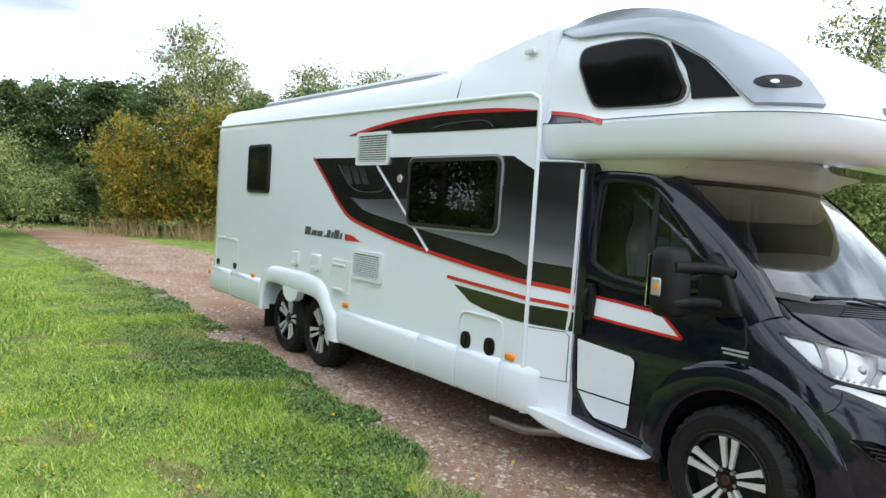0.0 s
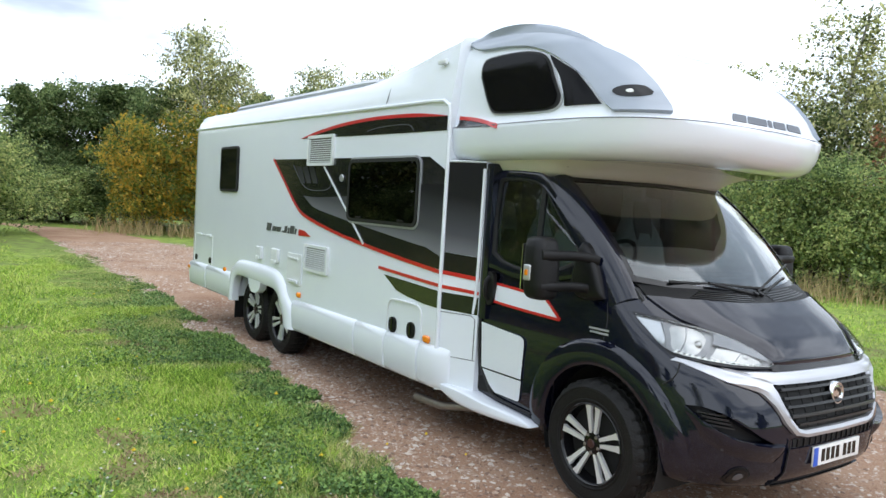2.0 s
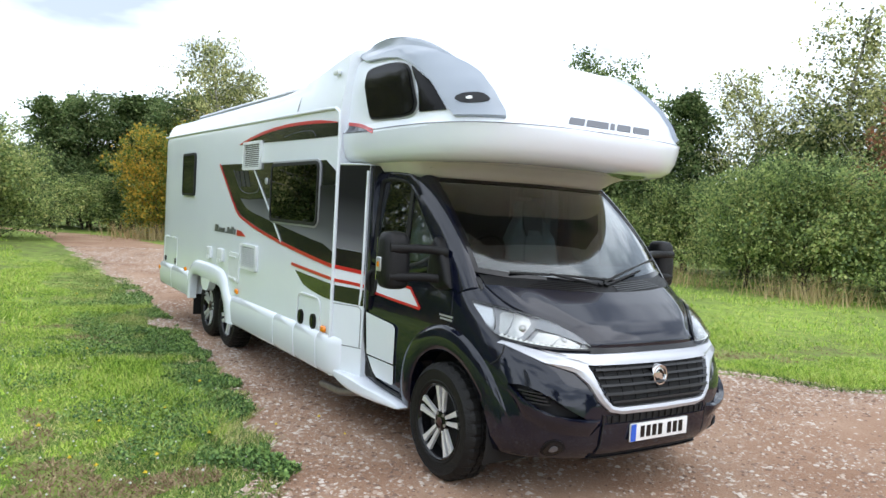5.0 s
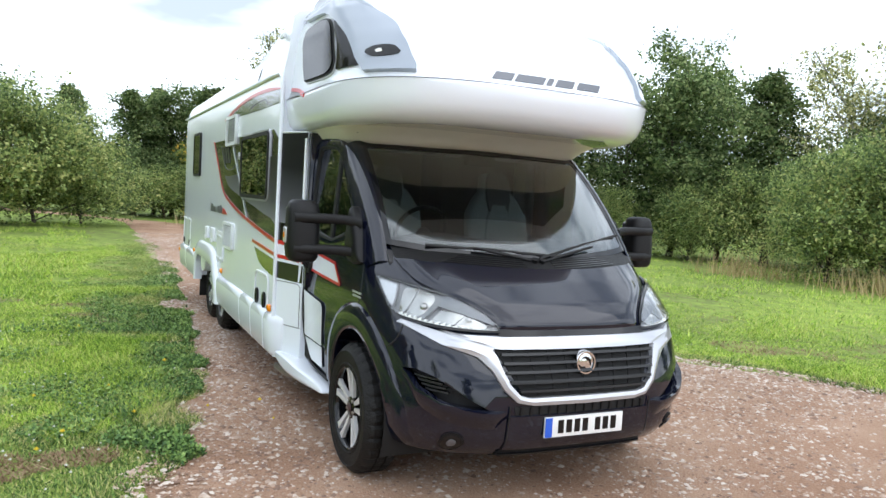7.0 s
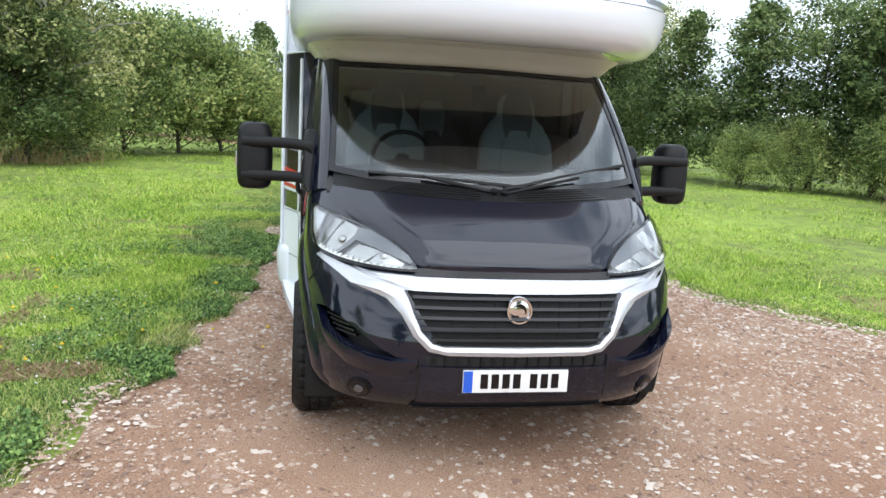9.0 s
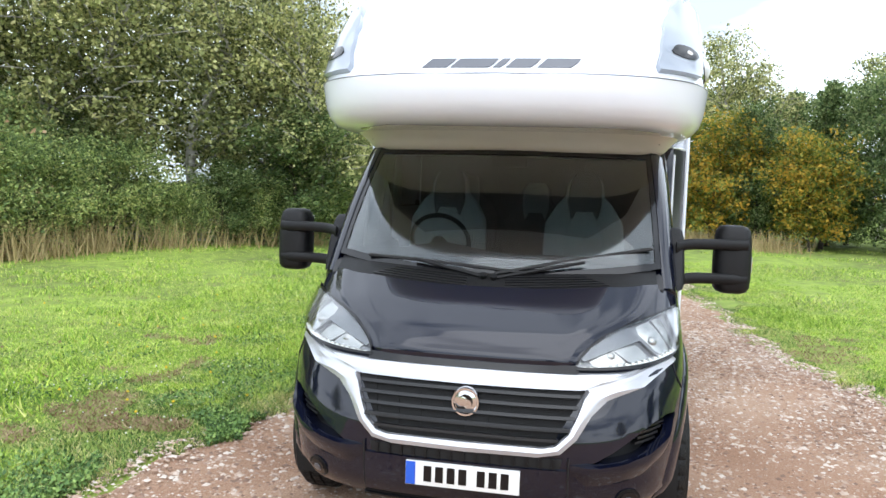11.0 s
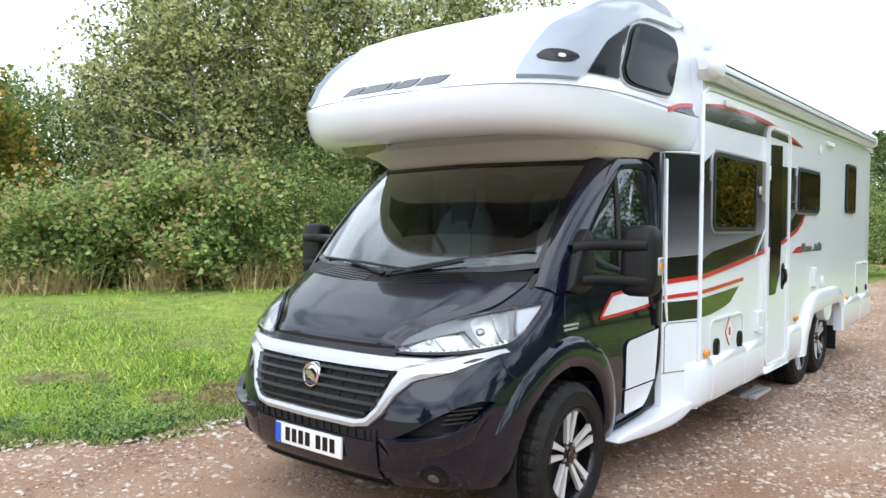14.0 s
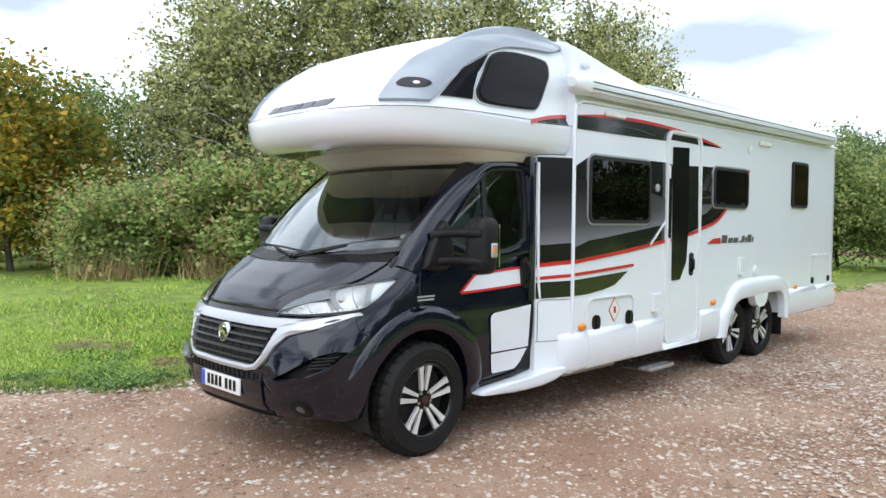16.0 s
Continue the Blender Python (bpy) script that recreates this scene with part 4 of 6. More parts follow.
# --- door mirrors ---
def mirror(s):
    m = new("door_mirror")
    m.parent = van
    m["label"] = "large black door mirror on twin arms"
    bm = bmesh.new()
    rings(bm, [[(-0.255 + dx + (x + 0.255) * k, (1.305 + (y - 1.305) * k) * s, z) for x, y in rr(-0.345, -0.165, 1.205, 1.405, 0.065, 6)] for z, k, dx in ((1.252, 0.55, 0.01), (1.262, 0.80, 0.01), (1.285, 0.94, 0.008), (1.34, 1.0, 0.004), (1.47, 1.0, 0.0), (1.56, 0.96, -0.004), (1.605, 0.87, -0.006), (1.625, 0.70, -0.006), (1.632, 0.45, -0.006))])
    part("housing", bm, BLACKP, m, "black plastic mirror housing", smooth=70)
    bm = bmesh.new()
    box(bm, (-0.352, 1.225, 1.30), (-0.342, 1.385, 1.585), 0.004)
    for v in bm.verts:
        v.co.y *= s
    part("mirror_glass", bm, CHROME, m)
    for z in (1.335, 1.525):
        bm = bmesh.new()
        path = spline([(-0.10, 0.985, z - 0.02), (-0.15, 1.06, z - 0.004), (-0.172, 1.18, z), (-0.170, 1.28, z), (-0.190, 1.375, z)], 14)
        rings(bm, [[(x + u * 0.022, y * s, zz + w * 0.03) for u, w in ((1, -0.55), (1, 0.55), (0.5, 1), (-0.5, 1), (-1, 0.55), (-1, -0.55), (-0.5, -1), (0.5, -1))] for x, y, zz in path])
        part("arm", bm, BLACKP, m, smooth=60)
    bm = bmesh.new()
    sail = spline([(0.02, 1.255), (-0.13, 1.225), (-0.27, 1.26), (-0.31, 1.36), (-0.285, 1.52), (-0.23, 1.635), (-0.16, 1.60), (-0.06, 1.44), (0.02, 1.255)], 33)[:-1]
    rings(bm, [[(-0.15 + (x + 0.15) * k, (0.985 + o) * s, 1.42 + (z - 1.42) * k) for x, z in sail] for k, o in ((0.86, -0.03), (0.86, 0.020), (0.80, 0.036), (0.62, 0.046))])
    part("mirror_base", bm, BLACKP, m, smooth=60)
    bm = bmesh.new()
    box(bm, (-0.30, 1.388, 1.365), (-0.238, 1.414, 1.462), 0.012, 3)
    for v in bm.verts:
        v.co.y *= s
    part("repeater_lens", bm, TRIMS, m, "clear side repeater")
    bm = bmesh.new()
    box(bm, (-0.282, 1.408, 1.395), (-0.254, 1.418, 1.432), 0.005)
    for v in bm.verts:
        v.co.y *= s
    part("repeater_bulb", bm, ORANGE, m)


both(mirror)


# --- alcove: silver arch, windows, marker lamps, lettering shapes ---
def alcove_side(s):
    inner = spline([(-1.50, 2.985), (-1.30, 2.93), (-0.95, 2.905), (-0.62, 2.84), (-0.30, 2.66), (-0.10, 2.475), (-0.02, 2.405)], 30)
    outer = spline([(-1.50, 2.995), (-1.25, 3.0), (-0.92, 2.985), (-0.50, 2.91), (-0.13, 2.76), (0.10, 2.58), (0.235, 2.40)], 30)
    skin_patch("silver_arch", inner, outer, ALC, 0.03, SILVER, s, n=48, m=10, label="silver arch moulding around the alcove window", thick=0.06)
    edge = lambda c, x: float(np.interp(x, [p[0] for p in c], [p[1] for p in c]))
    bm = bmesh.new()
    loops = []
    for i in range(37):
        x = -1.50 + 1.45 * i / 36
        zo = edge(outer, x)
        rise = spline([(-1.5, 0.04), (-1.2, 0.08), (-0.9, 0.085), (-0.6, 0.07), (-0.3, 0.03), (-0.05, -0.05)], 30)
        h = zo + edge(rise, x)
        g = max(0.05, min(1.0, (-0.05 - x) / 0.7))
        zi = edge(inner, x) + 0.02
        yo = side_y(ALC, x, zi) + 0.028
        row = [(x, (yo - 0.06) * s, zi)]
        for j in range(7):
            z = zi + (h - zi) * j / 6
            y = max(side_y(ALC, x, min(z, zo)) + 0.026 - 0.02 * (j / 6) ** 3, yo - 0.05 - (1 - g) * 0.4)
            row.append((x, y * s, z))
        row += [(x, (y - 0.035 * g) * s, h + 0.008), (x, (y - 0.16 * g) * s, h - 0.012), (x, (y - 0.36 * g) * s, h - 0.07)]
        loops.append(row)
    rings(bm, loops)
    part("arch_crest", bm, SILVER, van, smooth=60)
    win = new("alcove_window")
    win.parent = van
    win["label"] = "dark alcove window with rounded corners"
    lo = spline([(-1.13, 2.56), (-1.06, 2.475), (-0.98, 2.455), (-0.72, 2.445), (-0.52, 2.445), (-0.43, 2.47), (-0.42, 2.53)], 24)
    hi = spline([(-1.22, 2.72), (-1.225, 2.81), (-1.16, 2.845), (-0.88, 2.85), (-0.66, 2.82), (-0.56, 2.76), (-0.50, 2.66)], 24)
    grow = lambda p, k: [(x + (x + 0.82) * k, z + (z - 2.65) * k) for x, z in p]
    skin_patch("window_frame", grow(lo, 0.09), grow(hi, 0.09), ALC, 0.010, TRIMS, s, win, 30, 6)
    skin_patch("window_seal", grow(lo, 0.05), grow(hi, 0.05), ALC, 0.016, SEAL, s, win, 30, 6)
    skin_patch("window_pane", grow(lo, -0.02), grow(hi, -0.02), ALC, 0.026, PANE, s, win, 30, 6, thick=0.006)
    tri_l = [(-0.36, 2.455), (-0.375, 2.52), (-0.43, 2.64), (-0.55, 2.79)]
    tri_r = [(-0.10, 2.455), (-0.18, 2.54), (-0.32, 2.67), (-0.55, 2.80)]
    skin_patch("dark_infill", tri_l, tri_r, ALC, 0.012, PANE, s, n=16, m=5, label="dark graphite triangle beside the window")
    # marker lamp
    ml = new("marker_lamp")
    ml.parent = van
    ml["label"] = "small front marker lamp in black recess"
    a = spline([(-0.05, 2.515), (0.0, 2.49), (0.08, 2.487), (0.125, 2.50)], 10)
    b = spline([(-0.05, 2.53), (-0.01, 2.55), (0.07, 2.55), (0.125, 2.515)], 10)
    skin_patch("recess", a, b, ALC, 0.035, BLACKG, s, ml, 14, 3, thick=0.012)
    sh = lambda p: [(x * 0.2 + 0.025, 2.517 + (z - 2.517) * 0.26) for x, z in p]
    skin_patch("lamp_lens", sh(a), sh(b), ALC, 0.038, PLATE, s, ml, 10, 2, thick=0.006)
    # thin line along the crease
    bm = bmesh.new()
    zc = 2.366
    pts = [(x, side_y(ALC, x, zc) * s, zc) for x in np.linspace(-1.5, 0.42, 60)]
    tube(bm, [(x, y * 1.001, z + 0.004) for x, y, z in pts], 0.0028, 5)
    part("crease_line", bm, GREYD, van)


both(alcove_side)

# brand lettering as plain slanted shapes
lt = new("alcove_lettering")
lt.parent = van
lt["label"] = "grey slanted lettering shapes"
for i, (y0, w) in enumerate(((-0.385, 0.13), (-0.235, 0.20), (-0.015, 0.04), (0.05, 0.13), (0.21, 0.17))):
    z0, z1, sl = 2.404, 2.456, 0.9
    skin_patch("letter_shape", [(y0 + (z0 - 2.40) * sl, z0), (y0 + w + (z0 - 2.40) * sl, z0)], [(y0 + (z1 - 2.40) * sl, z1), (y0 + w + (z1 - 2.40) * sl, z1)], ALC, 0.004, GREYD, 1, lt, 6, 1, front=True, thick=0.003)

# underside panel of the alcove
bm = bmesh.new()
prism(bm, [(0.14, -0.62, 2.128), (0.14, 0.62, 2.128), (-0.12, 0.86, 2.128), (-0.42, 0.9, 2.128), (-0.42, -0.9, 2.128), (-0.12, -0.86, 2.128)], (0, 0, -0.012))
part("alcove_underpanel", bm, mat("grey_moulding", (0.14, 0.14, 0.135), 0.12, coat=1.0, spec=0.8), van, "shiny grey panel under the alcove", smooth=0)


# --- living body: beads, graphics, windows, hatches ---
def side_common(s):
    # white bead: up the front edge and along the roof line
    pts = [(-1.49, 1.176, 0.70), (-1.49, 1.176, 2.46), (-1.505, 1.176, 2.535), (-1.58, 1.176, 2.575), (-1.75, 1.176, 2.585)] + [(x, 1.176, 2.585 + (-1.75 - x) * 0.011) for x in np.linspace(-2, -7.72, 14)]
    bm = bmesh.new()
    tube(bm, [(x, y * s, z) for x, y, z in pts], 0.016, 8)
    part("white_bead", bm, WHITE, van, "white trim bead along the body edge")
    pts = [(-1.125, 2.07), (-1.13, 1.6), (-1.135, 1.25), (-1.145, 1.10), (-1.16, 1.0)]
    bm = bmesh.new()
    tube(bm, [(x - 0.062, 1.053 * s, z) for x, z in pts], 0.013, 8)
    part("white_bead", bm, WHITE, van)
    bm = bmesh.new()
    box(bm, (-1.176, min(0.93 * s, 1.042 * s), 0.98), (-1.10, max(0.93 * s, 1.042 * s), 2.11), 0.006)
    part("rear_pillar", bm, NAVY, van, "blue-black pillar behind the cab door")
    bm = bmesh.new()
    tube(bm, [(-1.19, 1.04 * s, 2.118), (-1.3, 1.10 * s, 2.122), (-1.49, 1.168 * s, 2.122)], 0.006, 8)
    part("panel_bead", bm, WHITE, van)
    # main graphite graphic
    low = [(-1.515, 1.30), (-2.1, 1.335), (-2.72, 1.40), (-3.3, 1.475), (-3.79, 1.56), (-4.05, 1.625), (-4.26, 1.745), (-4.5, 1.93), (-4.83, 2.185)]
    decal("graphite_graphic", [(-1.515, 2.055), (-1.515, 1.30)] + spline(low, 28)[1:] + [(-1.74, 2.158)], DECAL, s, 0.003, "graphite side graphic sweeping to a point")
    decal("fade_graphic", [(-1.516, 1.95), (-1.516, 1.40), (-1.72, 1.455), (-1.95, 1.475), (-3.1, 1.60), (-3.62, 1.665), (-3.80, 1.70), (-4.02, 1.80), (-3.72, 1.79), (-3.0, 1.82), (-2.4, 1.93)], FADE, s, 0.0065, "silver fade in the graphic")
    stripe("red_line", [(-1.505, 1.282)] + low[1:-1] + [(-4.85, 2.19)], 0.030, RED, s, 0.009, 48)
    # front panel graphics
    decal("front_panel_graphic", [(-1.49, 2.112), (-1.49, 1.44), (-1.182, 1.42), (-1.182, 2.112)], FADE, s, 0.003)
    decal("front_panel_graphic", [(-1.49, 1.438), (-1.49, 1.30), (-1.182, 1.27), (-1.182, 1.418)], DECAL, s, 0.003)
    stripe("red_line", [(-1.49, 1.285), (-1.3, 1.27), (-1.182, 1.258)], 0.030, RED, s, 0.005, 6)
    stripe("red_line", [(-1.49, 1.175), (-1.3, 1.165), (-1.182, 1.155)], 0.026, RED, s, 0.005, 6)
    decal("front_panel_graphic", [(-1.49, 1.135), (-1.182, 1.125), (-1.182, 0.995), (-1.49, 1.005)], DECAL, s, 0.003)
    stripe("red_line", [(-2.42, 1.225), (-1.95, 1.20), (-1.505, 1.178)], 0.026, RED, s, 0.006, 12)
    decal("lower_graphic", [(-2.33, 1.175), (-1.505, 1.135), (-1.505, 1.005), (-1.7, 1.01), (-1.95, 1.035), (-2.12, 1.065)], DECAL, s, 0.003, "lower graphite stripe")
    # upper swoosh
    top = [(-4.14, 2.388), (-3.7, 2.44), (-3.2, 2.485), (-2.6, 2.505), (-2.0, 2.493), (-1.53, 2.46)]
    decal("upper_graphic", spline(top, 20) + [(-1.53, 2.352), (-2.2, 2.358), (-3.2, 2.374), (-3.9, 2.385)], DECAL, s, 0.003, "upper graphite swoosh")
    stripe("red_line", top, 0.030, RED, s, 0.0065, 26, taper=True)
    alc_lo = [(-1.45, 2.365), (-1.2, 2.358), (-0.97, 2.352)]
    alc_hi = spline([(-1.45, 2.445), (-1.22, 2.415), (-0.97, 2.356)], 8)
    skin_patch("upper_graphic", alc_lo, alc_hi, ALC, 0.005, DECAL, s, n=16, m=2)
    skin_patch("red_line", [(x, z - 0.016) for x, z in alc_hi], [(x, z + 0.012) for x, z in alc_hi], ALC, 0.010, RED, s, n=16, m=1)
    # diagonal white bar and round badge
    a, b = ((-3.57, 2.10), (-2.70, 1.40))
    stripe("white_bar", [a, ((a[0] + b[0]) / 2, (a[1] + b[1]) / 2), b], 0.026, WHITE, s, 0.011, 6)
    bm = bmesh.new()
    lathe(bm, [(0.0, 0.012), (0.032, 0.010), (0.037, 0.0)], (-3.18 if s < 0 else -2.81, 1.18 * s, 1.985 if s < 0 else 1.925), s, 20)
    part("side_badge", bm, TRIMS, van, "small round chrome badge")
    # name on the side as plain slanted bars with a small red flash
    x0 = -4.98 if s < 0 else -4.18
    d = 1 if s < 0 else -1
    for i, (o, w, h) in enumerate(((0, 0.13, 0.085), (0.16, 0.11, 0.055), (0.29, 0.11, 0.055), (0.43, 0.05, 0.02), (0.50, 0.07, 0.075), (0.59, 0.04, 0.06), (0.65, 0.10, 0.085), (0.77, 0.04, 0.06))):
        xa, xb = x0 + d * o, x0 + d * (o + w)
        sh = 0.02 * d
        decal("name_bar", [(xa, 1.39), (xb, 1.39), (xb + sh, 1.39 + h), (xa + sh, 1.39 + h)], GREYD, s, 0.004)
    f0 = -4.10 if s < 0 else -4.16
    f1 = -3.80 if s < 0 else -3.84
    decal("name_flash", [(f0, 1.385), (f0, 1.45), (f0 * 0.5 + f1 * 0.5, 1.44), (f1, 1.39)], RED, s, 0.004)


both(side_common)


def side_extra(s):
    for k in range(3):
        x = -4.22 + k * 0.15
        decal("graphic_louvre", [(x, 2.10), (x + 0.12, 2.10), (x + 0.22, 1.93), (x + 0.12, 1.93)], FADE, s, 0.0075)
    stripe("graphic_line", [(-4.30, 2.115), (-3.98, 1.885), (-3.5, 1.87), (-3.38, 1.96)], 0.008, GREYD, s, 0.008, 16)
    stripe("graphic_line", [(-2.75, 2.40), (-2.5, 2.425), (-2.1, 2.425), (-1.98, 2.37)], 0.006, GREYD, s, 0.007, 14)
    for pts in ([(-1.485, 0.655), (-1.185, 0.655)], [(-1.485, 0.985), (-1.23, 0.985), (-1.20, 0.96), (-1.20, 0.66)]):
        bm = bmesh.new()
        tube(bm, [(x, (wall_y(x, z) + 0.0005) * s, z) for x, z in pts], 0.0035, 5)
        part("panel_gap", bm, GREYD, van)
    bm = bmesh.new()
    tube(bm, [(-2.45, (1.172 - 0.0) * s, 2.62), (-2.45, 1.135 * s, 2.75), (-2.45, 1.08 * s, 2.865)], 0.004, 5)
    part("roof_seam", bm, GREYD, van)
    bm = bmesh.new()
    box(bm, (-1.72, min(1.13 * s, 1.165 * s), 2.86), (-1.62, max(1.13 * s, 1.165 * s), 2.90), 0.012)
    part("roof_bracket", bm, WHITE_P, van)


both(side_extra)


def body_window(s, x0, x1, z0, z1, r=0.07, clear=False, bead=True):
    w = new("side_window")
    w.parent = van
    w["label"] = "dark acrylic side window with rounded corners"
    if bead:
        bm = bmesh.new()
        ring_y(bm, rr(x0 - 0.018, x1 + 0.018, z0 - 0.018, z1 + 0.018, r + 0.018), rr(x0 + 0.004, x1 - 0.004, z0 + 0.004, z1 - 0.004, r), 1.165, 1.185, s)
        part("window_bead", bm, TRIMS, w)
    bm = bmesh.new()
    ring_y(bm, rr(x0, x1, z0, z1, r), rr(x0 + 0.03, x1 - 0.03, z0 + 0.03, z1 - 0.03, r * 0.7), 1.15, 1.196, s)
    part("window_frame", bm, SEAL, w)
    bm = bmesh.new()
    plate_y(bm, rr(x0 + 0.02, x1 - 0.02, z0 + 0.02, z1 - 0.02, r * 0.8), 1.186, 1.191, s)
    p = part("window_pane", bm, ACRYL if clear else PANE, w, smooth=0)
    if clear:
        p.visible_shadow = False
    for k in (0.2, 0.8) if x1 - x0 > 0.7 else ():
        bm = bmesh.new()
        xm = x0 + (x1 - x0) * k
        box(bm, (xm - 0.05, min(1.19 * s, 1.2 * s), z0 + 0.035), (xm + 0.05, max(1.19 * s, 1.2 * s), z0 + 0.05), 0.003)
        part("window_catch", bm, BLACKP, w)


body_window(-1, -3.03, -1.85, 1.595, 2.155, clear=True)
body_window(-1, -6.60, -5.96, 1.80, 2.37, 0.06, bead=False)
body_window(1, -2.67, -1.69, 1.595, 2.155, clear=True)
body_window(1, -4.80, -3.95, 1.77, 2.185)
body_window(1, -6.63, -6.11, 1.80, 2.37, 0.06, bead=False)

# entrance door on the near side
ed = new("entrance_door")
ed.parent = van
ed["label"] = "white entrance door with narrow dark window"
bm = bmesh.new()
plate_y(bm, rr(-3.63, -2.99, 0.47, 2.45, 0.09), 1.165, 1.186, 1)
part("door_leaf", bm, WHITE, ed, smooth=0)
bm = bmesh.new()
ring_y(bm, rr(-3.66, -2.965, 0.44, 2.48, 0.11), rr(-3.632, -2.988, 0.468, 2.452, 0.09), 1.165, 1.200, 1)
part("door_frame", bm, WHITE_P, ed)
bm = bmesh.new()
plate_y(bm, [(-3.07, 2.32), (-3.39, 2.335), (-3.40, 1.50), (-3.37, 1.22), (-3.25, 1.055), (-3.09, 1.05)], 1.18, 1.194, 1)
part("door_window", bm, BLACKG, ed, "tall narrow dark door window", smooth=0)
bm = bmesh.new()
plate_y(bm, rr(-3.53, -3.44, 1.08, 1.31, 0.04), 1.18, 1.192, 1)
part("handle_plate", bm, BLACKP, ed)
bm = bmesh.new()
tube(bm, [(-3.485, 1.19, 1.12), (-3.485, 1.215, 1.16), (-3.485, 1.215, 1.23), (-3.485, 1.19, 1.27)], 0.014, 8)
part("door_handle", bm, BLACKG, ed)
for z in (2.08, 1.40, 0.78):
    bm = bmesh.new()
    box(bm, (-3.015, 1.185, z - 0.06), (-2.985, 1.206, z + 0.06), 0.006)
    part("hinge", bm, WHITE_P, ed)
decal("graphite_graphic", [(-3.39, 2.16), (-3.60, 2.165), (-3.62, 1.545), (-3.41, 1.50)], DECAL, 1, 0.0165)
decal("upper_graphic", [(-3.03, 2.385), (-3.06, 2.44), (-3.56, 2.44), (-3.59, 2.378)], DECAL, 1, 0.0165)
stripe("red_line", [(-3.06, 1.435), (-3.3, 1.47), (-3.62, 1.522)], 0.03, RED, 1, 0.019, 6)
decal("graphite_graphic", [(-3.005, 2.155), (-3.07, 2.155), (-3.07, 1.455), (-3.005, 1.445)], DECAL, 1, 0.0165)


# --- skirts ---
def skirt(s, x0, x1, z0=0.385, z1=0.70, name="skirt_panel"):
    prof = [(1.10, z1 + 0.012), (1.176, z1 + 0.012), (1.20, z1 - 0.005), (1.214, z1 - 0.05), (1.21, (z0 + z1) / 2), (1.198, z0 + 0.04), (1.18, z0 + 0.008), (1.15, z0), (1.10, z0 + 0.01)]
    bm = bmesh.new()
    g = 0.006
    rings(bm, [[(x, (y - i) * s, z) for y, z in prof] for x, i in ((x0 + g, 0.012), (x0 + g + 0.008, 0.0)) + (((x1 - g - 0.008, 0.0), (x1 - g, 0.012)) if x1 < -1.5 else ((-1.52, 0.0), (-1.45, 0.025), (-1.39, 0.068), (-1.375, 0.085)))])
    part(name, bm, WHITE, van, smooth=50)


for a, b in ((-1.71, -1.38), (-2.22, -1.71), (-2.75, -2.22), (-4.12, -2.75)):
    skirt(-1, a, b)
for a, b in ((-1.69, -1.38), (-2.44, -1.69), (-2.93, -2.44)):
    skirt(1, a, b)
skirt(1, -3.66, -2.93, 0.385, 0.455)
skirt(1, -4.12, -3.66)
for s in (1, -1):
    skirt(s, -7.0, -6.02, 0.45, 0.775, "rear_skirt")
    skirt(s, -7.74, -7.0, 0.455, 0.775, "rear_skirt")


def arch(s):
    o = spline([(-4.08, 0.39), (-4.13, 0.60), (-4.30, 0.73), (-4.40, 0.86), (-4.58, 0.955), (-4.90, 0.985), (-5.35, 0.985), (-5.74, 0.975), (-5.92, 0.90), (-6.02, 0.79), (-6.06, 0.60), (-6.05, 0.45)], 40)
    i = spline([(-4.30, 0.39), (-4.37, 0.55), (-4.44, 0.64), (-4.52, 0.72), (-4.66, 0.765), (-4.95, 0.775), (-5.30, 0.785), (-5.62, 0.795), (-5.80, 0.775), (-5.88, 0.70), (-5.91, 0.58), (-5.92, 0.45)], 40)
    bm = bmesh.new()
    m = [(a * 0.5 + c * 0.5, b * 0.5 + d * 0.5) for (a, b), (c, d) in zip(o, i)]
    m2 = [(a * 0.15 + c * 0.85, b * 0.15 + d * 0.85) for (a, b), (c, d) in zip(o, i)]
    L = [[(x, y * s, z) for x, z in lp] for lp, y in ((o, 1.15), (o, 1.178), ([(a * 0.85 + c * 0.15, b * 0.85 + d * 0.15) for (a, b), (c, d) in zip(o, i)], 1.212), (m, 1.222), (m2, 1.220), (i, 1.205), (i, 1.12))]
    rings(bm, L, cap=False, closed=False)
    part("wheel_arch", bm, WHITE, van, "white moulded twin wheel arch", smooth=45)
    bm = bmesh.new()
    rings(bm, [[(x, y * s, z) for x, z in ((-4.98, 0.79), (-5.03, 0.69), (-5.12, 0.645), (-5.26, 0.645), (-5.34, 0.70), (-5.38, 0.795))] for y in (1.13, 1.20, 1.212)])
    part("wheel_spat", bm, WHITE, van)


both(arch)


def marker(s, x, z, y=1.176):
    bm = bmesh.new()
    lp = rr(x - 0.045, x + 0.045, z - 0.026, z + 0.026, 0.025)
    L = [[(a + (x - a) * k, (y + o) * s, b + (z - b) * k) for a, b in lp] for k, o in ((-0.12, 0.0), (-0.1, 0.006), (0.0, 0.014), (0.4, 0.022))]
    rings(bm, L)
    part("side_marker", bm, ORANGE, van, "orange side marker lamp")


for s in (1, -1):
    for x, z, y in ((-1.63, 0.745, 1.176), (-4.01, 0.772, 1.176), (-6.3, 0.80, 1.176), (-7.72, 0.70, 1.206)):
        marker(s, x, z, y)


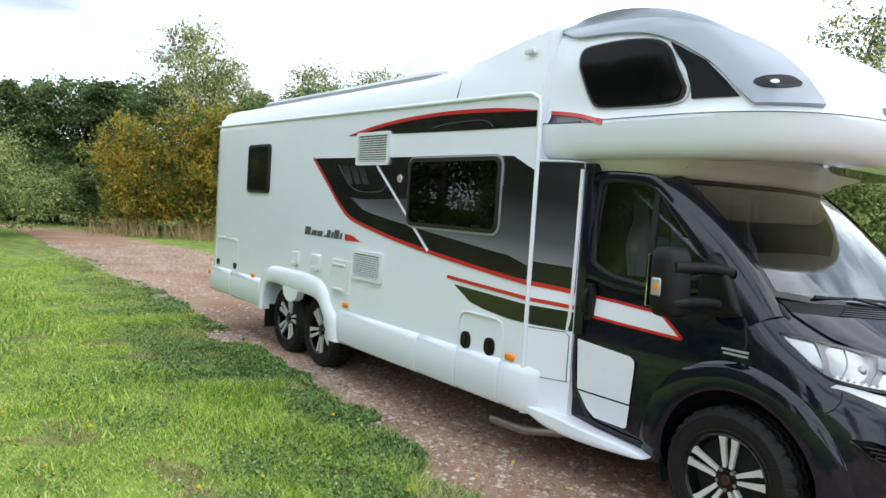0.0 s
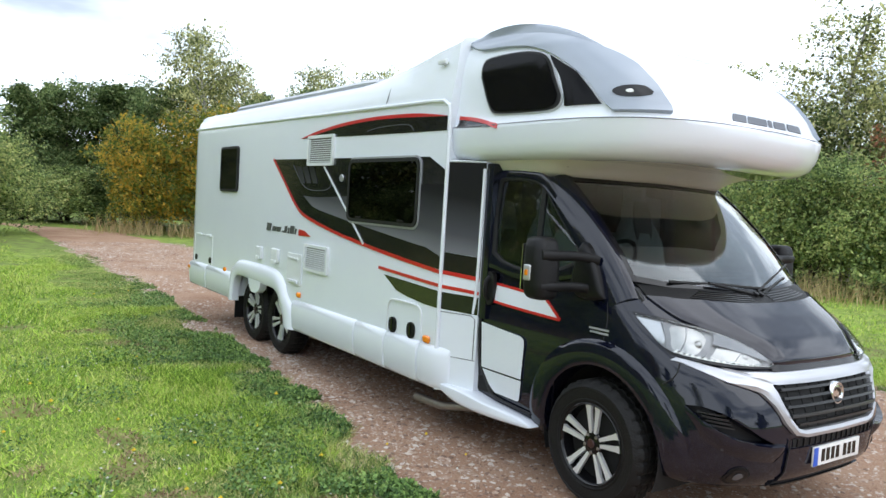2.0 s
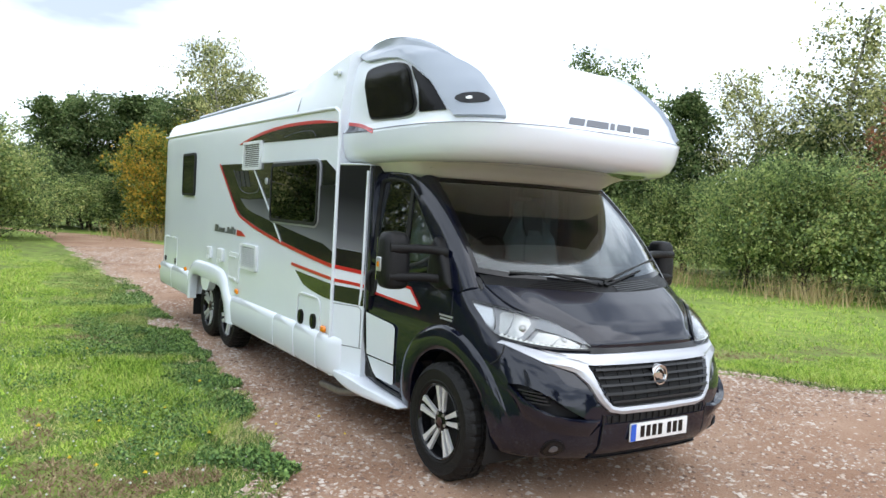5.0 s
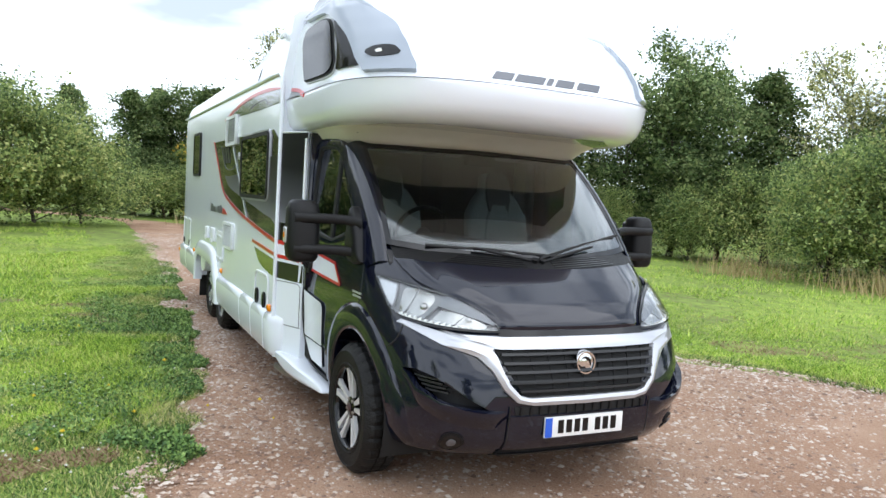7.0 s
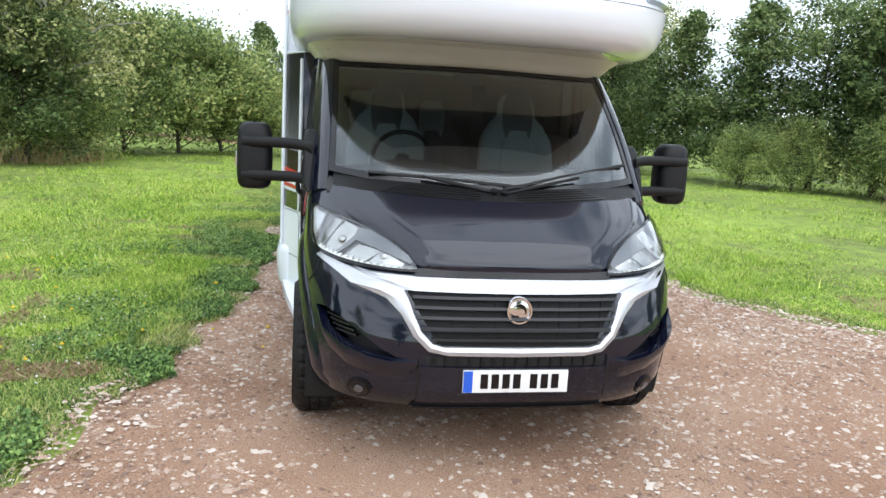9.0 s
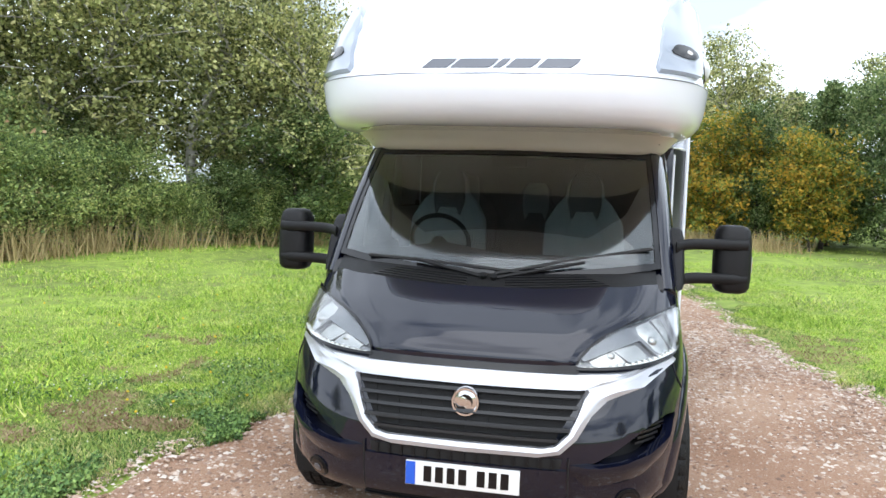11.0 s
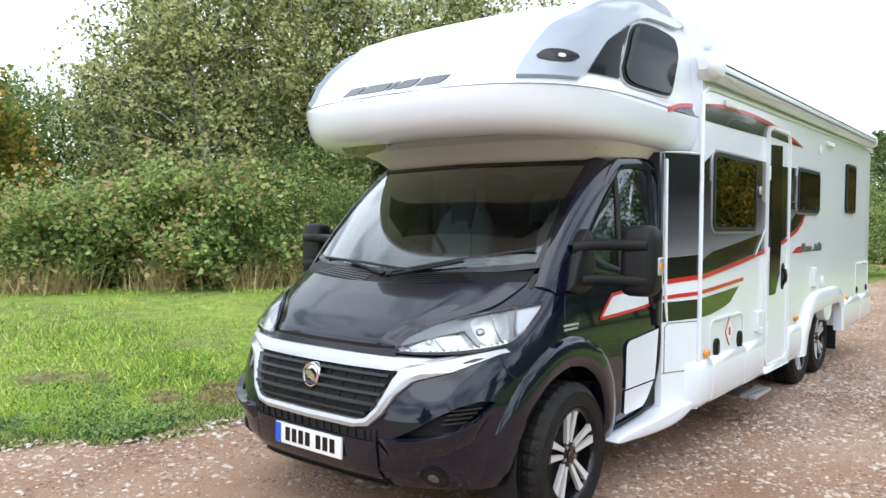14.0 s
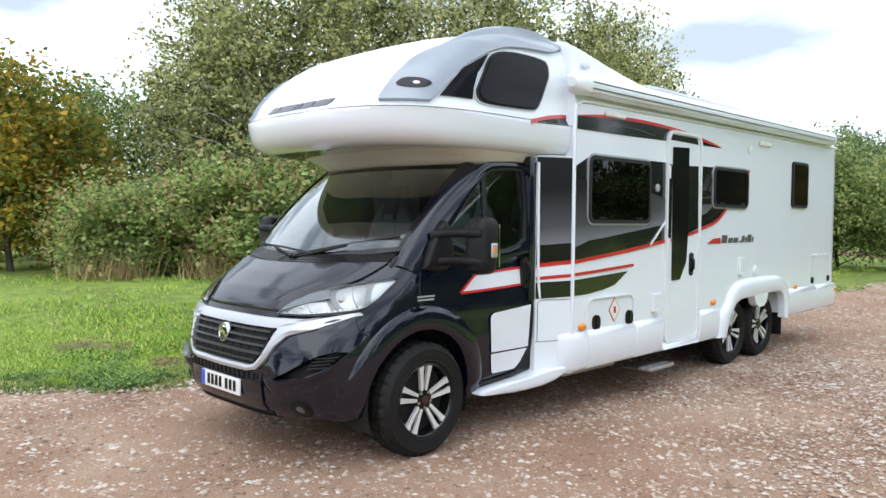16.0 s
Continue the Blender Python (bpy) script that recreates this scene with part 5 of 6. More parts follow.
def locker(s, x0, x1, z0, z1, lk, zl, r=0.08):
    d = new("locker_door")
    d.parent = van
    d["label"] = "white locker door with two black locks"
    bm = bmesh.new()
    lp = [p for p in rr(x0, x1, z0 - 0.2, z1, r) if p[1] > z0 + 0.0]
    lp = [(x1, z0)] + lp + [(x0, z0)]
    tube(bm, [(x, 1.176 * s, z) for x, z in lp], 0.007, 5)
    part("door_edge", bm, WHITE_P, d)
    for x in lk:
        bm = bmesh.new()
        plate_y(bm, rr(x - 0.055, x + 0.055, zl - 0.065, zl + 0.065, 0.05), 1.17, 1.184, s)
        part("lock", bm, BLACKP, d, "black oval lock", smooth=0)
        bm = bmesh.new()
        plate_y(bm, rr(x - 0.012, x + 0.012, zl - 0.045, zl + 0.045, 0.01), 1.18, 1.19, s)
        part("lock_barrel", bm, BLACKG, d, smooth=0)
    bm = bmesh.new()
    box(bm, (x0 + 0.1, min(1.17 * s, 1.19 * s), z1 - 0.005), (x1 - 0.1, max(1.17 * s, 1.19 * s), z1 + 0.012), 0.004)
    part("hinge_rail", bm, WHITE_P, d)


locker(-1, -2.23, -1.72, 0.71, 0.985, (-2.14, -1.86), 0.775)
locker(1, -2.43, -1.70, 0.71, 0.965, (-2.36, -1.84), 0.762)
for s in (1, -1):
    d = new("rear_locker")
    d.parent = van
    d["label"] = "white rear locker door with small locks"
    for x in (-6.92, -7.53):
        bm = bmesh.new()
        plate_y(bm, rr(x - 0.045, x + 0.045, 0.815, 0.895, 0.035), 1.168, 1.182, s)
        part("lock", bm, BLACKP, d, smooth=0)
    bm = bmesh.new()
    tube(bm, [(-6.85, 1.172 * s, 0.79), (-6.85, 1.172 * s, 1.185), (-7.62, 1.172 * s, 1.185), (-7.62, 1.172 * s, 0.79)], 0.005, 5)
    part("door_edge", bm, WHITE_P, d)
    for x in (-7.0, -7.4):
        bm = bmesh.new()
        box(bm, (x - 0.09, min(1.165 * s, 1.192 * s), 1.175), (x + 0.09, max(1.165 * s, 1.192 * s), 1.20), 0.006)
        part("hinge_rail", bm, WHITE_P, d)


def vent(s, x0, x1, z0, z1, n):
    v = new("side_vent")
    v.parent = van
    v["label"] = "white louvred ventilation grille"
    bm = bmesh.new()
    ring_y(bm, rr(x0, x1, z0, z1, 0.02, 2), rr(x0 + 0.035, x1 - 0.035, z0 + 0.03, z1 - 0.03, 0.01, 2), 1.165, 1.198, s)
    part("vent_frame", bm, WHITE_P, v)
    bm = bmesh.new()
    box(bm, (x0 + 0.02, min(1.165 * s, 1.176 * s), z0 + 0.02), (x1 - 0.02, max(1.165 * s, 1.176 * s), z1 - 0.02))
    part("vent_back", bm, SEATD, v)
    for i in range(n):
        z = z0 + 0.035 + (z1 - z0 - 0.07) * (i + 0.5) / n
        bm = bmesh.new()
        prism(bm, [(x0 + 0.03, 1.172 * s, z + 0.005), (x1 - 0.03, 1.172 * s, z + 0.005), (x1 - 0.03, 1.194 * s, z - 0.004), (x0 + 0.03, 1.194 * s, z - 0.004)], (0, 0, 0.006))
        part("vent_slat", bm, WHITE_P, v, smooth=0)


vent(-1, -3.94, -3.37, 2.105, 2.405, 11)
vent(-1, -3.91, -3.38, 1.045, 1.315, 10)

# off side: toilet hatch, water and power inlets
th = new("service_hatch")
th.parent = van
th["label"] = "white square service hatch"
bm = bmesh.new()
plate_y(bm, rr(-4.34, -3.98, 0.86, 1.19, 0.03), 1.165, 1.184, -1)
part("hatch_door", bm, WHITE_P, th, smooth=0)
bm = bmesh.new()
box(bm, (-4.28, -1.196, 1.13), (-4.05, -1.18, 1.15), 0.004)
part("hatch_catch", bm, WHITE_P, th)
bm = bmesh.new()
box(bm, (-4.28, -1.20, 0.885), (-4.05, -1.18, 0.915), 0.006)
part("hatch_pull", bm, WHITE_P, th)
for x0, x1, z0, z1, s in ((-4.76, -4.58, 1.045, 1.20, -1), (-5.22, -5.07, 1.05, 1.19, -1), (-4.74, -4.62, 1.03, 1.225, 1), (-2.90, -2.75, 0.775, 0.945, 1)):
    d = new("inlet_box")
    d.parent = van
    d["label"] = "small white service inlet cover"
    bm = bmesh.new()
    box(bm, (x0, min(1.165 * s, 1.20 * s), z0), (x1, max(1.165 * s, 1.20 * s), z1), 0.012, 3)
    part("cover", bm, WHITE_P, d)
    bm = bmesh.new()
    box(bm, (x0 + 0.03, min(1.195 * s, 1.21 * s), z0 - 0.012), (x1 - 0.03, max(1.195 * s, 1.21 * s), z0 + 0.03), 0.005)
    part("flap_tab", bm, WHITE_P, d)
bm = bmesh.new()
lathe(bm, [(0.0, 0.02), (0.04, 0.02), (0.045, 0.012), (0.062, 0.012), (0.068, 0.0)], (-5.07, 1.172, 1.055), 1, 22)
part("water_filler", bm, WHITE_P, van, "round white filler cap")
bm = bmesh.new()
lathe(bm, [(0.0, 0.012), (0.03, 0.014), (0.05, 0.012), (0.055, 0.0)], (-4.84, 1.172, 2.43), 1, 22)
part("round_vent", bm, WHITE_P, van, "small oval wall vent")
for x in (-2.07, -5.25):
    bm = bmesh.new()
    L = [[(a + (x - a) * k, 1.17 + o, b + (2.515 - b) * k) for a, b in rr(x - 0.16, x + 0.16, 2.49, 2.54, 0.024)] for k, o in ((0, 0), (0, 0.02), (0.25, 0.035))]
    rings(bm, L)
    part("awning_lamp", bm, PLATE, van, "white outside lamp under the awning")
dm = new("warning_diamond")
dm.parent = van
dm["label"] = "white diamond sticker with red edge"
for k, m_, o in ((0.11, RED, 0.003), (0.098, PLATE, 0.005)):
    bm = bmesh.new()
    prism(bm, [(-2.12 + a * k * 0.8, 1.172 + o, 0.85 + b * k) for a, b in ((1, 0), (0, 1), (-1, 0), (0, -1))], (0, 0.003, 0))
    part("sticker", bm, m_, dm, smooth=0)
bm = bmesh.new()
box(bm, (-2.135, 1.174, 0.82), (-2.105, 1.181, 0.878), 0.002)
part("symbol_bar", bm, RED, dm)

# --- roof: rails and awning ---
for s in (1, -1):
    bm = bmesh.new()
    rings(bm, [[(x, y * s, z + dz) for y, z in ((0.97, 2.86), (0.985, 2.895), (0.96, 2.925), (0.90, 2.93), (0.90, 2.86))] for x, dz in ((-6.72, -0.05), (-6.62, 0.0), (-3.2, 0.0), (-2.95, -0.01))])
    part("roof_rail", bm, TRIMS, van, "grey aluminium roof rail")
bm = bmesh.new()
box(bm, (-6.5, -0.86, 2.885), (-3.3, 0.86, 2.92), 0.008)
part("roof_panel", bm, BLACKG, van)
aw = new("awning")
aw.parent = van
aw["label"] = "white roll-out awning cassette along the roof edge"
prof = [(1.14, 2.63), (1.24, 2.615), (1.285, 2.64), (1.30, 2.69), (1.285, 2.745), (1.24, 2.785), (1.17, 2.80), (1.12, 2.79)]
bm = bmesh.new()
rings(bm, [[(x, y, z + (-1.5 - x) * 0.006) for y, z in prof] for x in np.linspace(-7.28, -1.56, 6)])
part("cassette", bm, WHITE, aw, "white awning case")
for xa, xb in ((-1.56, -1.40), (-7.28, -7.40)):
    bm = bmesh.new()
    c = (1.20, 2.71)
    rings(bm, [[(xa + (xb - xa) * f, c[0] + (y - c[0]) * k, c[1] + (z - c[1]) * k + (-1.5 - xa) * 0.006) for y, z in prof] for f, k in ((0, 1.06), (0.35, 1.06), (0.75, 0.85), (1.0, 0.45))])
    part("end_cap", bm, WHITE_P, aw)
for k, (y, z) in enumerate(((1.296, 2.665), (1.298, 2.715))):
    bm = bmesh.new()
    tube(bm, [(-1.56, y, z), (-7.28, y, z + 0.034)], 0.005, 5)
    part("groove", bm, GREYD, aw)

# --- inside the cab and the living room ---
bm = bmesh.new()
box(bm, (-2.58, -1.04, 0.92), (-2.55, 1.04, 2.44))
part("bulkhead", bm, INNER, van, "grey interior partition")
bm = bmesh.new()
box(bm, (-2.57, -1.0, 0.86), (0.0, 1.0, 0.92))
part("cab_floor", bm, DASH, van)
bm = bmesh.new()
box(bm, (-1.45, -0.9, 2.09), (-0.5, 0.9, 2.10))
part("head_lining", bm, INNER, van)
bm = bmesh.new()
rings(bm, [[(x, y, z) for x, z in ((0.20, 1.30), (0.14, 1.36), (-0.10, 1.425 + 0.03 * math.exp(-((y + 0.36) / 0.2) ** 2)), (-0.30, 1.41 + 0.05 * math.exp(-((y + 0.36) / 0.2) ** 2)), (-0.36, 1.20), (-0.30, 0.95), (0.18, 0.95))] for y in np.linspace(-0.9, 0.9, 25)])
part("dashboard", bm, DASH, van, "charcoal dashboard")
stw = new("steering_wheel")
stw.parent = van
stw["label"] = "black steering wheel"
bm = bmesh.new()
c0, ux, uz = Vector((-0.46, -0.42, 1.455)), Vector((0, 1, 0)), Vector((0.45, 0, 0.89)).normalized()
tube(bm, [c0 + ux * 0.185 * math.cos(a) + uz * 0.185 * math.sin(a) for a in (2 * math.pi * k / 28 for k in range(29))], 0.015, 8, cap=False)
part("rim", bm, BLACKP, stw)
for a in (radians(200), radians(-20), radians(270)):
    bm = bmesh.new()
    tube(bm, [c0 + Vector((0.04, 0, -0.02)), c0 + ux * 0.18 * math.cos(a) + uz * 0.18 * math.sin(a)], 0.018, 6)
    part("spoke", bm, BLACKP, stw)
bm = bmesh.new()
tube(bm, [c0 + Vector((0.03, 0, -0.01)), c0 + Vector((0.2, 0, -0.09))], 0.05, 10)
part("column", bm, BLACKP, stw)


def seat(x, y, tall=0.0, colour=SEATL, back=SEATD):
    d = new("seat")
    d.parent = van
    d["label"] = "light grey leather seat with darker centre"
    for nm, lo, hi, bv, m_ in (("base", (x - 0.05, y - 0.24, 0.92), (x + 0.45, y + 0.24, 1.12), 0.04, DASH), ("cushion", (x - 0.02, y - 0.25, 1.10), (x + 0.50, y + 0.25, 1.22), 0.05, colour)):
        bm = bmesh.new()
        box(bm, lo, hi, bv, 3)
        part(nm, bm, m_, d)
    for nm, pts, m_, dx in (("backrest", [(0.25, 1.18), (0.27, 1.40), (0.26, 1.58), (0.19, 1.70), (0.13, 1.76), (0.12, 1.86), (0.08, 1.91)], colour, 0.0), ("backrest_centre", [(0.13, 1.22), (0.14, 1.42), (0.12, 1.55), (0.06, 1.66)], colour, 0.015), ("headrest_insert", [(0.09, 1.60), (0.115, 1.70), (0.112, 1.80), (0.105, 1.86), (0.07, 1.915)], back, 0.014)):
        bm = bmesh.new()
        L = []
        for k, o in ((0.9, -0.07 + dx), (1.0, -0.05 + dx), (1.0, 0.03 + dx), (0.9, 0.05 + dx)):
            lp = [(w * k, z + tall) for w, z in pts] + [(-w * k, z + tall) for w, z in pts[::-1]]
            L.append([(x - (z - 1.2) * 0.22 + o, y + w, z) for w, z in lp])
        rings(bm, L)
        part(nm, bm, m_, d, smooth=50)


seat(-0.92, -0.47)
seat(-0.92, 0.47)
seat(-2.15, -0.55, 0.0, SEATD, SEATL)
seat(-2.15, 0.05, -0.05, SEATD, SEATL)
bm = bmesh.new()
box(bm, (-2.5, 0.45, 0.92), (-2.0, 1.0, 2.3), 0.02)
part("wardrobe", bm, INNER, van)


# ---- ground and track ----
GRASSG = mat("grass_ground", [(0.177, 0.12, 0.083), (0.156, 0.2, 0.06), (0.25, 0.335, 0.071), (0.343, 0.42, 0.101)], 0.95, scale=3.2, big=0.25, bump=0.8, bump_scale=25, spec=0.1)
GRAVEL = mat("reddish_gravel", [(0.20, 0.105, 0.062), (0.345, 0.207, 0.137), (0.435, 0.288, 0.20), (0.56, 0.42, 0.32)], 0.95, scale=95, big=0.9, bump=1.0, bump_scale=90, spec=0.15)
STONE = mat("pebbles", [(0.22, 0.14, 0.105), (0.4, 0.28, 0.21), (0.50, 0.39, 0.31), (0.60, 0.52, 0.45)], 0.85, scale=6, big=1, island=1.2, spec=0.2)

SOUTH = [(-48, -14), (-40, -6.5), (-34, -2.4), (-29, -1.1), (-20, -1.0), (-12, -1.05), (-7, -1.4), (-4.9, -1.5), (-3, -1.7), (-2, -1.75), (-1, -2.0), (0, -2.15), (0.7, -2.4), (1.5, -2.85), (3, -3.9), (6, -6.4), (12, -12), (40, -40)]
NORTH = [(-44, -16), (-37, -8), (-32, -1.5), (-28, 1.9), (-20, 2.7), (-13, 2.45), (-10, 2.4), (-7, 2.63), (-5, 2.72), (-3.5, 3.02), (-2.6, 3.42), (-2.0, 3.85), (-1.3, 4.35), (-0.4, 5.0), (0.6, 6.4), (3, 10), (8, 18), (25, 46)]


def rag(x, seed):
    return 0.30 * noise.noise((x * 0.9, seed, 0)) + 0.16 * noise.noise((x * 2.9, seed, 3)) + 0.08 * noise.noise((x * 9, seed, 7))


RAG_X = np.linspace(-32, 12, 3000)
RAG_S, RAG_N = [np.array([rag(v, seed) for v in RAG_X]) for seed in (1.0, 9.0)]
southY = lambda x: np.interp(x, [p[0] for p in SOUTH], [p[1] for p in SOUTH]) + np.interp(x, RAG_X, RAG_S)
northY = lambda x: np.interp(x, [p[0] for p in NORTH], [p[1] for p in NORTH]) + np.interp(x, RAG_X, RAG_N)


bm = bmesh.new()
bmesh.ops.create_grid(bm, x_segments=60, y_segments=60, size=1)
for v in bm.verts:
    r = max(abs(v.co.x), abs(v.co.y))
    k = 14 * r + 900 * r ** 6
    v.co = v.co.normalized() * k * (v.co.length / max(r, 1e-6)) if r > 0 else v.co
    v.co.z = 0.03 * noise.noise((v.co.x * 0.25, v.co.y * 0.25, 1)) - 0.03 if r < 0.98 else -0.03
ground = part("ground", bm, GRASSG, smooth=80)
tagged(ground, "mown grass meadow with bare earthy patches", "grass", kind="structure")

bm = bmesh.new()
so, no_ = resample(SOUTH, 420), resample(NORTH, 420)
so = [(x, y + rag(x, 1.0)) for x, y in so]
no_ = [(x, y + rag(x, 9.0)) for x, y in no_]
cols = 16
rows = []
for (ax, ay), (bx, by) in zip(so, no_):
    row = []
    for j in range(cols + 1):
        f = j / cols
        x, y = ax + (bx - ax) * f, ay + (by - ay) * f
        e = min(f, 1 - f)
        row.append(bm.verts.new((x, y, 0.004 + 0.012 * noise.noise((x * 0.8, y * 0.8, 5)) * min(1, e * 8) - (0.03 if e == 0 else 0))))
    rows.append(row)
for a, b in zip(rows, rows[1:]):
    for j in range(cols):
        bm.faces.new((a[j], b[j], b[j + 1], a[j + 1]))
road = part("road", bm, GRAVEL, smooth=80)
tagged(road, "reddish gravel track with worn wheel ruts", "road", kind="structure")


# ---- trees and shrubs ----
def leafmat(name, cols):
    m = mat(name, cols, 0.6, scale=1.1, big=0.35, island=0.9, spec=0.25)
    n, l = m.node_tree.nodes, m.node_tree.links
    b = n["Principled BSDF"]
    tr = n.new("ShaderNodeBsdfTranslucent")
    src = b.inputs["Base Color"].links[0].from_socket
    l.new(src, tr.inputs[0])
    mx = n.new("ShaderNodeMixShader")
    mx.inputs[0].default_value = 0.45
    l.new(b.outputs[0], mx.inputs[1])
    l.new(tr.outputs[0], mx.inputs[2])
    l.new(mx.outputs[0], n["Material Output"].inputs[0])
    return m


L_ALDER = leafmat("alder_leaves", [(0.045, 0.075, 0.029), (0.114, 0.177, 0.064), (0.196, 0.272, 0.1), (0.339, 0.392, 0.17)])
L_BIRCH = leafmat("birch_leaves", [(0.077, 0.097, 0.04), (0.237, 0.265, 0.103), (0.486, 0.51, 0.212), (0.747, 0.706, 0.347)])
L_SHRUB = leafmat("shrub_leaves", [(0.08, 0.129, 0.049), (0.214, 0.295, 0.108), (0.407, 0.499, 0.175), (0.599, 0.591, 0.237)])
L_YELLOW = leafmat("autumn_leaves", [(0.109, 0.17, 0.039), (0.245, 0.272, 0.05), (0.488, 0.355, 0.061), (0.692, 0.418, 0.061)])
L_RUST = leafmat("rusty_leaves", [(0.081, 0.097, 0.032), (0.194, 0.113, 0.057), (0.324, 0.138, 0.073), (0.421, 0.194, 0.097)])
L_BRAMB = leafmat("bramble_leaves", [(0.102, 0.153, 0.057), (0.292, 0.396, 0.138), (0.504, 0.618, 0.205), (0.617, 0.394, 0.257)])
BARK = mat("grey_brown_bark", (0.085, 0.07, 0.055), 0.9, var=0.4, scale=9, bump=0.6, bump_scale=30)
BARKB = mat("pale_birch_bark", [(0.06, 0.05, 0.04), (0.46, 0.44, 0.40), (0.62, 0.60, 0.55)], 0.85, scale=5, big=2, bump=0.4, bump_scale=30)
STRAW = mat("dry_grass", [(0.297, 0.216, 0.095), (0.513, 0.405, 0.203)], 0.9, scale=3, island=0.8)


def leaves(pts, size, rng, droop=0.0, flat=0.5):
    """Small kite-shaped leaves at the points."""
    n = len(pts)
    a = rng.normal(size=(n, 3))
    a[:, 2] -= droop
    a /= np.linalg.norm(a, axis=1, keepdims=True)
    up = rng.normal(size=(n, 3)) * flat
    up[:, 2] += 0.8
    b = np.cross(a, up)
    b /= np.linalg.norm(b, axis=1, keepdims=True) + 1e-6
    s = (size * rng.uniform(0.55, 1.35, n))[:, None]
    fold = np.cross(a, b) * s * 0.12
    return np.stack([pts, pts + a * s * 0.5 + b * s * 0.34 + fold, pts + a * s, pts + a * s * 0.5 - b * s * 0.34 + fold], 1)


def limbs(rng, height, spread, profile, n_limb, lean, first=0.12):
    """The trunk and its limbs as polylines with radii, and points along the twigs."""
    lines, tips = [], []
    wob = rng.normal(size=(4, 2)) * 0.06 * height * lean
    trunk = []
    for i in range(9):
        f = i / 8
        trunk.append(np.array([np.interp(f, [0, .33, .66, 1], [0, *wob[:3, 0]]), np.interp(f, [0, .33, .66, 1], [0, *wob[:3, 1]]), f * height * 0.95]))
    lines.append((trunk, 0.016 * height, 0.003 * height))
    for k in range(n_limb):
        f = first + (0.97 - first) * ((k + rng.uniform(0, 1)) / n_limb)
        base = np.array([np.interp(f, np.linspace(0, 1, 9), [t[c] for t in trunk]) for c in range(3)])
        az = k * 2.4 + rng.uniform(-0.5, 0.5)
        ln = spread * profile(f) * rng.uniform(0.7, 1.2)
        rise = rng.uniform(0.15, 0.8) * ln
        end = base + np.array([math.cos(az) * ln, math.sin(az) * ln, rise])
        mid = (base + end) / 2 + np.array([0, 0, 0.12 * ln])
        lines.append(([base, mid, end], 0.006 * height * (1.1 - f), 0.0015 * height))
        m = max(4, int(ln * 5))
        for j in range(m):
            g = 0.2 + 0.8 * (j + rng.uniform(0, 1)) / m
            p = base + (end - base) * g
            p[2] += 0.12 * ln * 4 * g * (1 - g)
            tips.append((p, ln * 0.28 * (1.15 - 0.5 * g) + 0.12))
    return lines, tips


def tree(name, label, category, leaf_mat, bark, height, spread, seed, count, size, profile, n_limb=34, droop=0.0, lean=0.5, first=0.12, hang=0.0):
    rng = np.random.default_rng(seed)
    t = thing(name, label, category)
    lines, tips = limbs(rng, height, spread, profile, n_limb, lean, first)
    bm = bmesh.new()
    for pts, r0, r1 in lines:
        tube(bm, pts, r0, 7 if r0 > 0.05 else 4, r1)
    part("trunk", bm, bark, t, smooth=70)
    c = np.array([p for p, _ in tips])
    sp = np.array([s for _, s in tips])
    # sprays: little clumps of leaves round twig points
    k = rng.integers(0, len(c), count // 7)
    cl = c[k] + rng.normal(size=(len(k), 3)) * sp[k][:, None] * np.array([0.62, 0.62, 0.5])
    cl[:, 2] -= np.abs(rng.normal(size=len(k))) * hang
    pts = np.repeat(cl, 7, 0) + rng.normal(size=(len(k) * 7, 3)) * 0.10
    pts[:, 2] = np.maximum(pts[:, 2], 0.05)
    raw_mesh("crown", leaves(pts, size, rng, droop), 4, leaf_mat, t)
    return t


def cone(f):
    return (1.05 - f) ** 0.8 * min(1, 0.45 + f * 3)


def egg(f):
    return math.sqrt(max(0.02, 1 - ((f - 0.42) / 0.62) ** 2))


def dome(f):
    return math.sqrt(max(0.02, 1 - f * f)) * 1.0


protos = {}


def plant(kind, x, y, h, turn=0.0, wide=1.0):
    ob, h0 = protos[kind]
    s = h / h0
    return copy_thing(ob, Matrix.Translation((x, y, -0.04)) @ Matrix.Rotation(turn, 4, "Z") @ Matrix.Diagonal((s * wide, s * wide, s, 1)))


def proto(kind, h, *args, **kw):
    protos[kind] = (tree(*args, **kw), h)


proto("alder", 7, "alder_tree", "dense dark green alder tree at the meadow edge", "tree", L_ALDER, BARK, 7.0, 2.1, 1, 18000, 0.13, cone, 44, first=0.06)
proto("alder_b", 7, "alder_tree", "dense dark green alder tree with upright leafy tips", "tree", L_ALDER, BARK, 7.0, 1.9, 2, 17000, 0.13, egg, 44, first=0.05)
proto("birch", 9, "birch_tree", "tall birch with pale trunk and hanging twigs", "tree", L_BIRCH, BARKB, 9.0, 2.2, 3, 14000, 0.12, egg, 46, droop=0.8, hang=0.35, first=0.2, lean=0.8)
proto("birch_b", 9, "birch_tree", "slender birch with pale trunk and thin crown", "tree", L_BIRCH, BARKB, 9.0, 1.9, 4, 11500, 0.12, egg, 42, droop=0.8, hang=0.4, first=0.22, lean=1.0)
proto("shrub", 4, "shrub", "large spreading green shrub reaching to the grass", "shrub", L_SHRUB, BARK, 4.0, 2.5, 5, 21000, 0.105, dome, 44, first=0.03)
proto("yellow", 4.5, "autumn_shrub", "shrub turning yellow and orange in autumn", "shrub", L_YELLOW, BARK, 4.5, 1.7, 6, 12000, 0.13, egg, 36, first=0.05)
